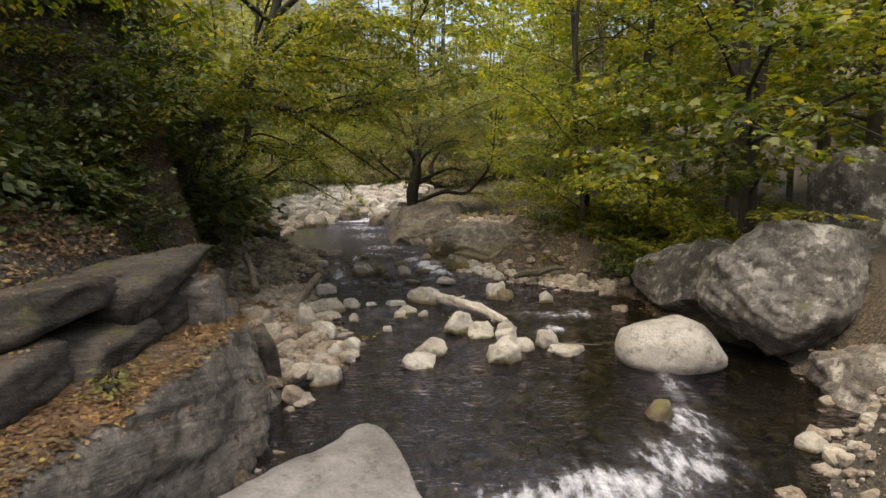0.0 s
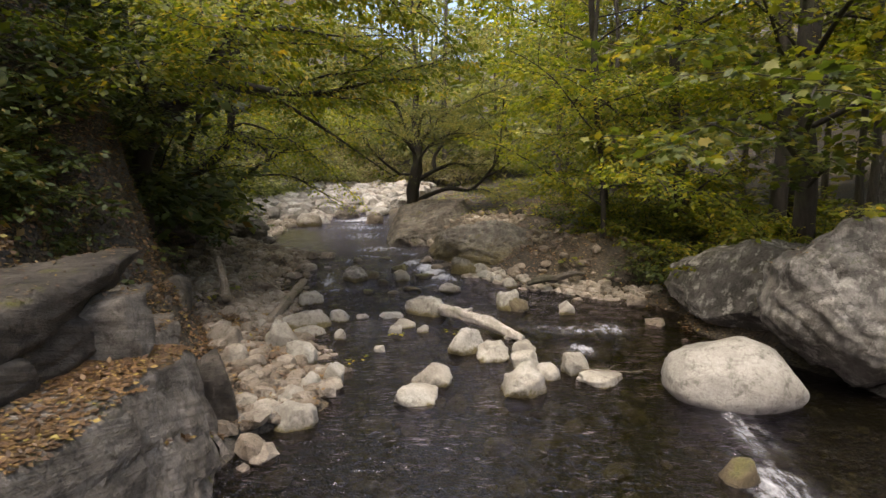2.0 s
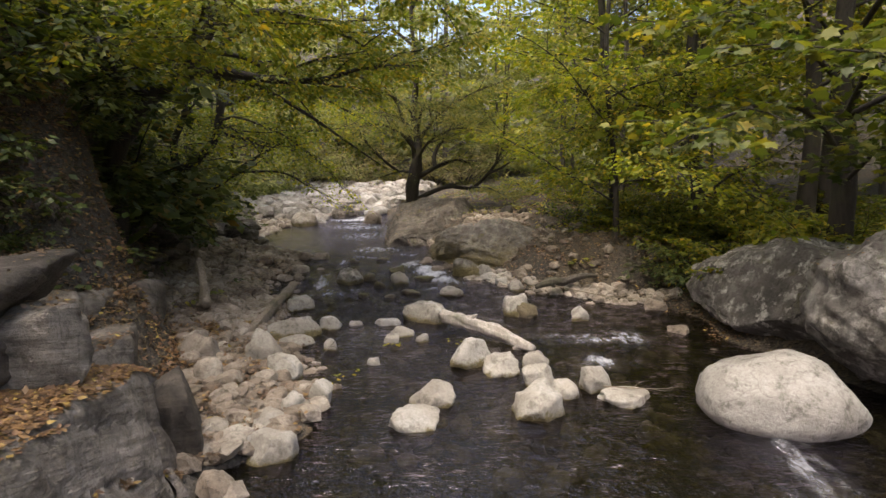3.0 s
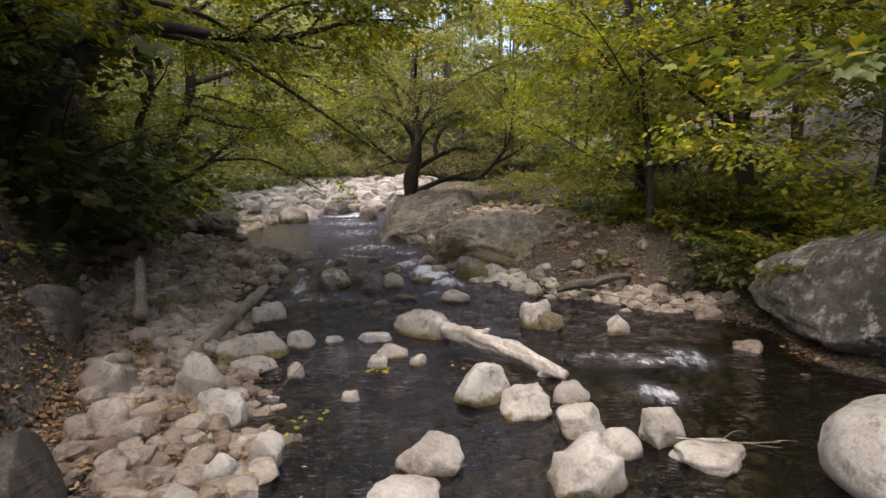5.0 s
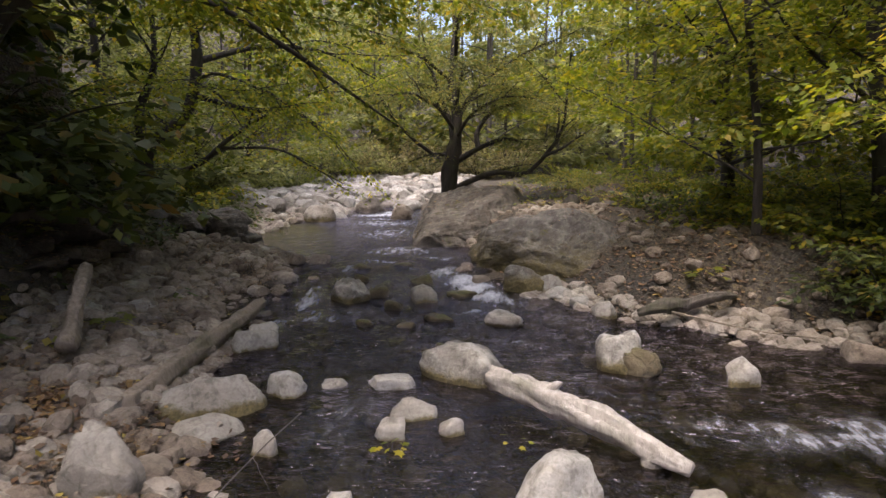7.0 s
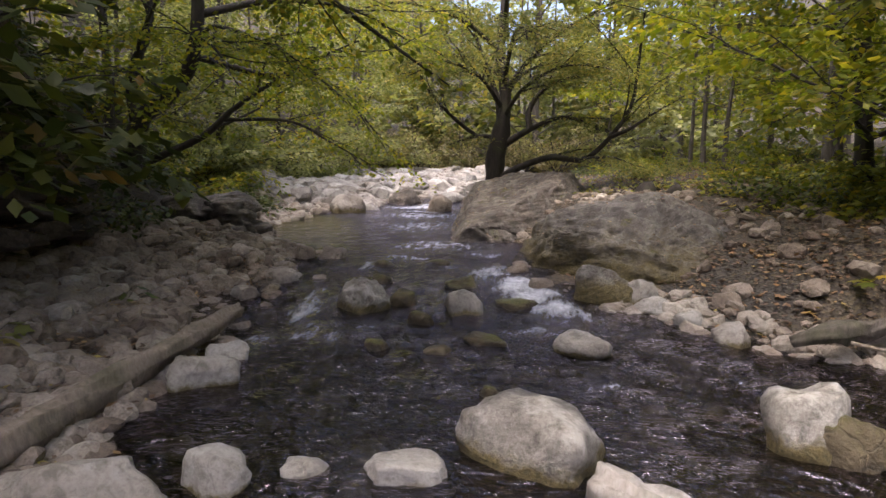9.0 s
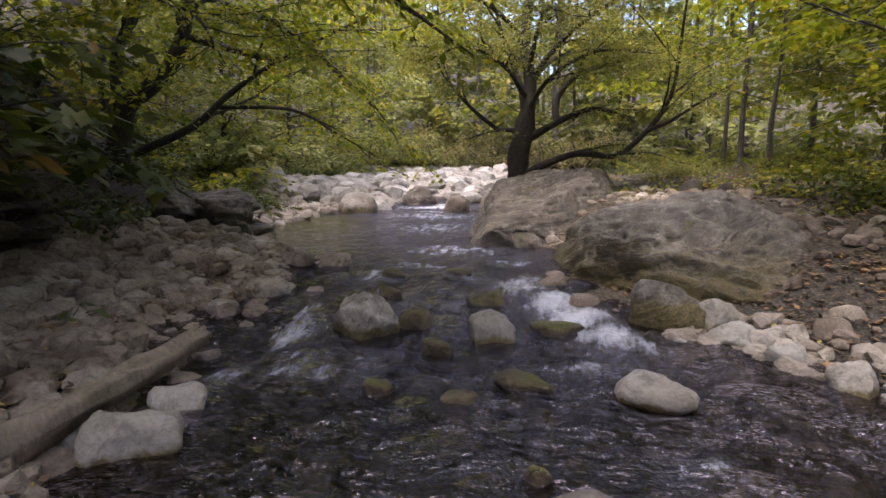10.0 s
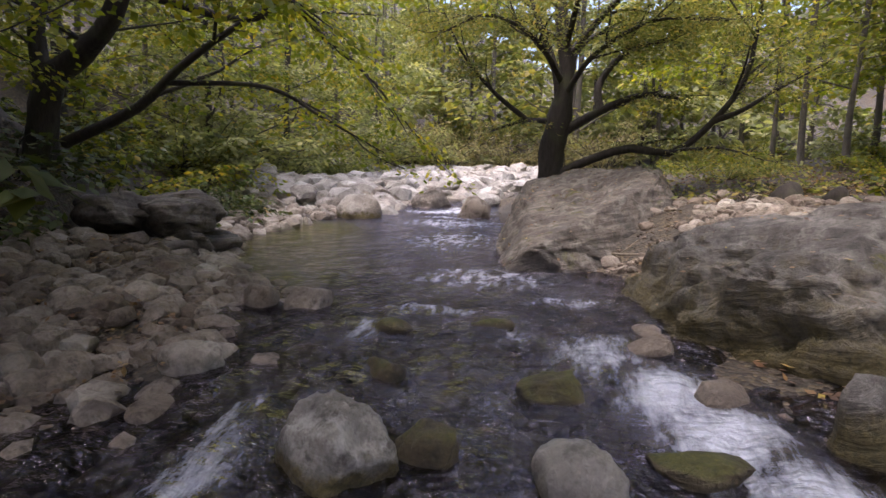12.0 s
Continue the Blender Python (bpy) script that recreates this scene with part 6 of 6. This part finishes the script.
def litter_on(rocks, n, label, seed, size=0.055, flat=0.55):
    """Leaves dropped straight down on the upper faces of the rocks."""
    r = np.random.default_rng(seed)
    at = []
    bpy.context.view_layer.update()
    for ob in rocks:
        tree = BVHTree.FromPolygons([ob.matrix_world @ q.co for q in ob.data.vertices], [p.vertices[:] for p in ob.data.polygons])
        box = np.array([(ob.matrix_world @ Vector(q))[:] for q in ob.bound_box])
        lo, hi = box.min(0), box.max(0)
        for k in range(n // len(rocks)):
            p, nn, _, _ = tree.ray_cast(Vector((r.uniform(lo[0], hi[0]), r.uniform(lo[1], hi[1]), hi[2] + 1)), Vector((0, 0, -1)))
            if p is not None and nn.z > flat and value_noise(np.array([[p.x * 2.2, p.y * 2.2, 3.0]]), seed)[0] > r.uniform(-0.8, 0.2):
                at.append((p.x, p.y, p.z + 0.012))
    at = np.array(at)
    m = len(at)
    g = Growth(seed, size, 0.1)
    g.at, g.size = [at], [size * r.uniform(0.5, 1.25, m)]
    g.way = [np.stack([r.normal(size=m), r.normal(size=m), r.normal(size=m) * 0.15], 1)]
    g.up = [np.array([0, 0, 1.0]) + r.normal(size=(m, 3)) * 0.22]
    return tagged(part("fallen_leaves", g.crown_mesh("fallen_leaves"), LEAF_FALLEN), label, "fallen leaves", kind="stuff")


def named(kind, words):
    return [o for o in scene.objects if o.name.split(".")[0] == kind and words in str(o.get("label", ""))]


litter_on([*lower_ledge.children, *upper_ledge.children, *broken_ledge.children, *under_ledge.children], 45000, "brown and yellow leaves lying on the rock ledges", 83, 0.036, 0.7)
litter_on(named("boulder", "huge weathered") + named("boulder", "low pitted"), 1600, "yellow and brown leaves lying on the huge boulder", 84, 0.06, 0.75)
litter_on(named("boulder", "rock mound") + named("boulder", "flat grey") + named("boulder", "broad sloping"), 16000, "dead leaves scattered over the bank rocks", 85, 0.042, 0.5)
litter_on([*lower_ledge.children], 70000, "thick brown and yellow leaves along the lower ledge", 87, 0.042, 0.72)
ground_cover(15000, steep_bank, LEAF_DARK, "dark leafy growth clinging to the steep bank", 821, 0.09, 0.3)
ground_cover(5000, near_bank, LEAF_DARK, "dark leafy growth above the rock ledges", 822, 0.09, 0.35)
ground_cover(52000, leafy_slope, LEAF_FALLEN, "brown leaves lodged on the slope above the ledges", 826, 0.05, 0.07)
ground_cover(9000, wooded_bank, LEAF_GREEN, "low green growth at the foot of the trees", 823, 0.09, 0.35)
ground_cover(7000, wooded_bank, LEAF_DARK, "dark low growth at the foot of the trees", 824, 0.09, 0.3)
ground_cover(16000, terrace, LEAF_FALLEN, "brown leaves covering the terrace", 827, 0.07, 0.05)
ground_cover(5000, terrace, LEAF_OLIVE, "low olive growth on the terrace", 825, 0.09, 0.16)
litter("fallen_leaves", 30000, bank_left, 0.03, "brown and yellow leaves strewn over the bank", 81, 0.045)
litter("fallen_leaves", 20000, bank_right, 0.03, "brown and yellow leaves strewn over the wooded bank", 82)


# ---- small plants, sprigs and sticks ----
def sprig(x, y, z, n, size, mat, label, seed, name="sprig", lobed=True, lift=0.5):
    """A few short stalks with leaves, growing from one spot."""
    g = Growth(seed, size, 0.1, lobed)
    stalks, at, way = [], [], []
    for k in range(n):
        a = k * 2.4 + g.rng.uniform(0, 0.8)
        p = g.arc((0, 0, 0), (math.cos(a), math.sin(a), lift + g.rng.uniform(0, 0.8)), size * g.rng.uniform(1.2, 2.4), -0.7, 0.1, 5)
        stalks.append(tube(p, np.linspace(0.003, 0.0015, 5), 4))
        at.append(p[-1])
        way.append((math.cos(a), math.sin(a), -0.25))
    g.at, g.way = [np.array(at)], [np.array(way)]
    g.up, g.size = [np.array([0, 0, 1.0]) + g.rng.normal(size=(n, 3)) * 0.25], [size * g.rng.uniform(0.7, 1.2, n)]
    top = tagged(new(name), label, "plant", "small plants by the water")
    tagged(part("branchwork", mesh_from("branchwork", *join(stalks)), BARK, top), kind="stuff")
    tagged(part("foliage", g.crown_mesh("foliage"), mat, top), kind="stuff")
    top.matrix_world = pose(x, y, z)
    return top


sprig(-0.62, 8.22, 0.22, 9, 0.05, LEAF_YELLOW, "bright yellow-green sprig on a wet stone", 901)
sprig(0.03, 8.35, 0.22, 5, 0.04, LEAF_YELLOW, "green sprig caught beside the driftwood log", 902)
sprig(-1.1, 7.15, 0.2, 9, 0.04, LEAF_GREEN, "low green plant in the wet gravel", 903)
sprig(-0.95, 7.4, 0.2, 7, 0.04, LEAF_GREEN, "low green plant in the wet gravel", 904)
sprig(-1.95, 3.35, 1.02, 40, 0.055, LEAF_OLIVE, "pale fern tuft growing from the ledge joint", 905, "fern", False, 0.9)
sprig(-1.85, 3.15, 1.02, 30, 0.05, LEAF_OLIVE, "pale fern tuft growing from the ledge joint", 906, "fern", False, 0.9)
for k in range(7):
    sprig(3.75 + 0.16 * k, 6.75 + 0.35 * (k % 3), 1.77, 26, 0.085, LEAF_OLIVE if k % 2 else LEAF_GREEN, "leafy plant rooted on top of the huge boulder", 890 + k, "woodland_plant", k % 2 == 0, 0.6)
for k in range(44):
    x, y = rng.uniform(1.9, 6.0), rng.uniform(10.5, 17.5)
    sprig(x, y, ground_z(x, y), 16, 0.1, LEAF_GREEN if k % 3 else LEAF_YELLOW, "low leafy woodland plant on the bank", 910 + k, "woodland_plant", k % 2 == 0, 0.9)
for k in range(26):
    x, y = rng.uniform(-5.6, -3.2), rng.uniform(2.5, 11.5)
    sprig(x, y, ground_z(x, y), 16, 0.1, LEAF_DARK if k % 3 else LEAF_OLIVE, "low dark leafy plant on the steep bank", 940 + k, "woodland_plant", k % 2 == 0, 0.9)


for k in range(14):
    x, y = rng.uniform(0.5, 2.6), rng.uniform(16.3, 18.6)
    sprig(x, y, ground_z(x, y), 18, 0.1, LEAF_OLIVE, "low olive leafy plant on the terrace edge", 980 + k, "woodland_plant", False, 0.9)


def stick(points, r, label, seed, mat=OLD_WOOD):
    g = Growth(seed)
    path = smooth_path(points, 12)
    top = tagged(new("stick"), label, "stick", "sticks by the water")
    off = path[0]
    part("stem", mesh_from("stem", *tube(path - off, np.linspace(r, r * 0.3, 12), 6)), mat, top)
    for k in (4, 7, 9):
        d = unit(path[k + 1] - path[k])
        side = unit(np.cross(d, [0, 0, 1])) * (1 if k % 2 else -1)
        p = g.arc(path[k] - off, d + side * 0.9 + np.array([0, 0, 0.2]), np.linalg.norm(path[-1] - path[0]) * 0.3, 0.0, 0.15, 6)
        part("twig", mesh_from("twig", *tube(p, np.linspace(r * 0.5, r * 0.15, 6), 5)), mat, top)
    top.matrix_world = pose(*off)
    return top


stick([(1.35, 7.05, 0.22), (1.65, 6.95, 0.24), (1.95, 7.0, 0.22)], 0.008, "thin dark twig lodged against a pale stone", 951)
stick([(-1.2, 8.5, 0.3), (-1.25, 8.0, 0.3), (-1.3, 7.5, 0.24), (-1.1, 7.3, 0.2)], 0.005, "thin bent twig at the water's edge", 952, BARK_GREY)
stick([(1.6, 10.9, 0.42), (2.2, 10.6, 0.34), (2.7, 10.5, 0.3)], 0.012, "dead stick along the shore", 953)
stick([(-0.9, 15.9, 0.62), (-0.2, 15.5, 0.68), (0.4, 15.5, 0.72)], 0.02, "dead stick at the foot of the rock mound", 954)
stick([(0.2, 16.6, 1.0), (0.6, 15.9, 0.85), (0.7, 15.5, 0.75)], 0.016, "dead stick at the foot of the rock mound", 955)
stick([(-0.7, 17.0, 1.05), (-0.2, 16.2, 0.9), (0.3, 15.8, 0.8)], 0.014, "dead stick leaning on the rock mound", 956)


def stump(x, y, tall, r, seed):
    """A broken stump with a few roots."""
    z = ground_z(x, y)
    top = tagged(new("stump"), "dark rotten stump with roots on the terrace edge", "stump", "stumps on the terrace edge")
    v, f = tube(smooth_path([(0, 0, -0.2), (0.02, 0, tall * 0.5), (0.0, 0.03, tall)], 12), np.concatenate([np.linspace(r * 1.5, r, 11), [0.01]]), 14)
    c = v.copy()
    c[:, :2] = 0
    v = c + (v - c) * (1 + 0.3 * fbm(v * 5 + seed, 3, seed))[:, None]
    part("trunk", mesh_from("trunk", v, f), BARK, top)
    g = Growth(seed)
    for k in range(5):
        a = k * 1.3 + seed
        p = g.arc((0, 0, tall * 0.3), (math.cos(a), math.sin(a), -0.5), 0.5, -0.3, 0.15, 7)
        part("root", mesh_from("root", *tube(p, np.linspace(r * 0.4, 0.01, 7), 6)), BARK, top)
    top.matrix_world = pose(x, y, z)
    return top


stump(1.35, 16.6, 0.16, 0.12, 3)
stump(1.75, 16.4, 0.12, 0.1, 5)


def bar_leaves(r, n):
    x, y = left_bar(r, n)
    return x, y


litter("fallen_leaves", 5000, bar_leaves, 0.06, "yellow and brown leaves between the cobbles", 86, 0.045)
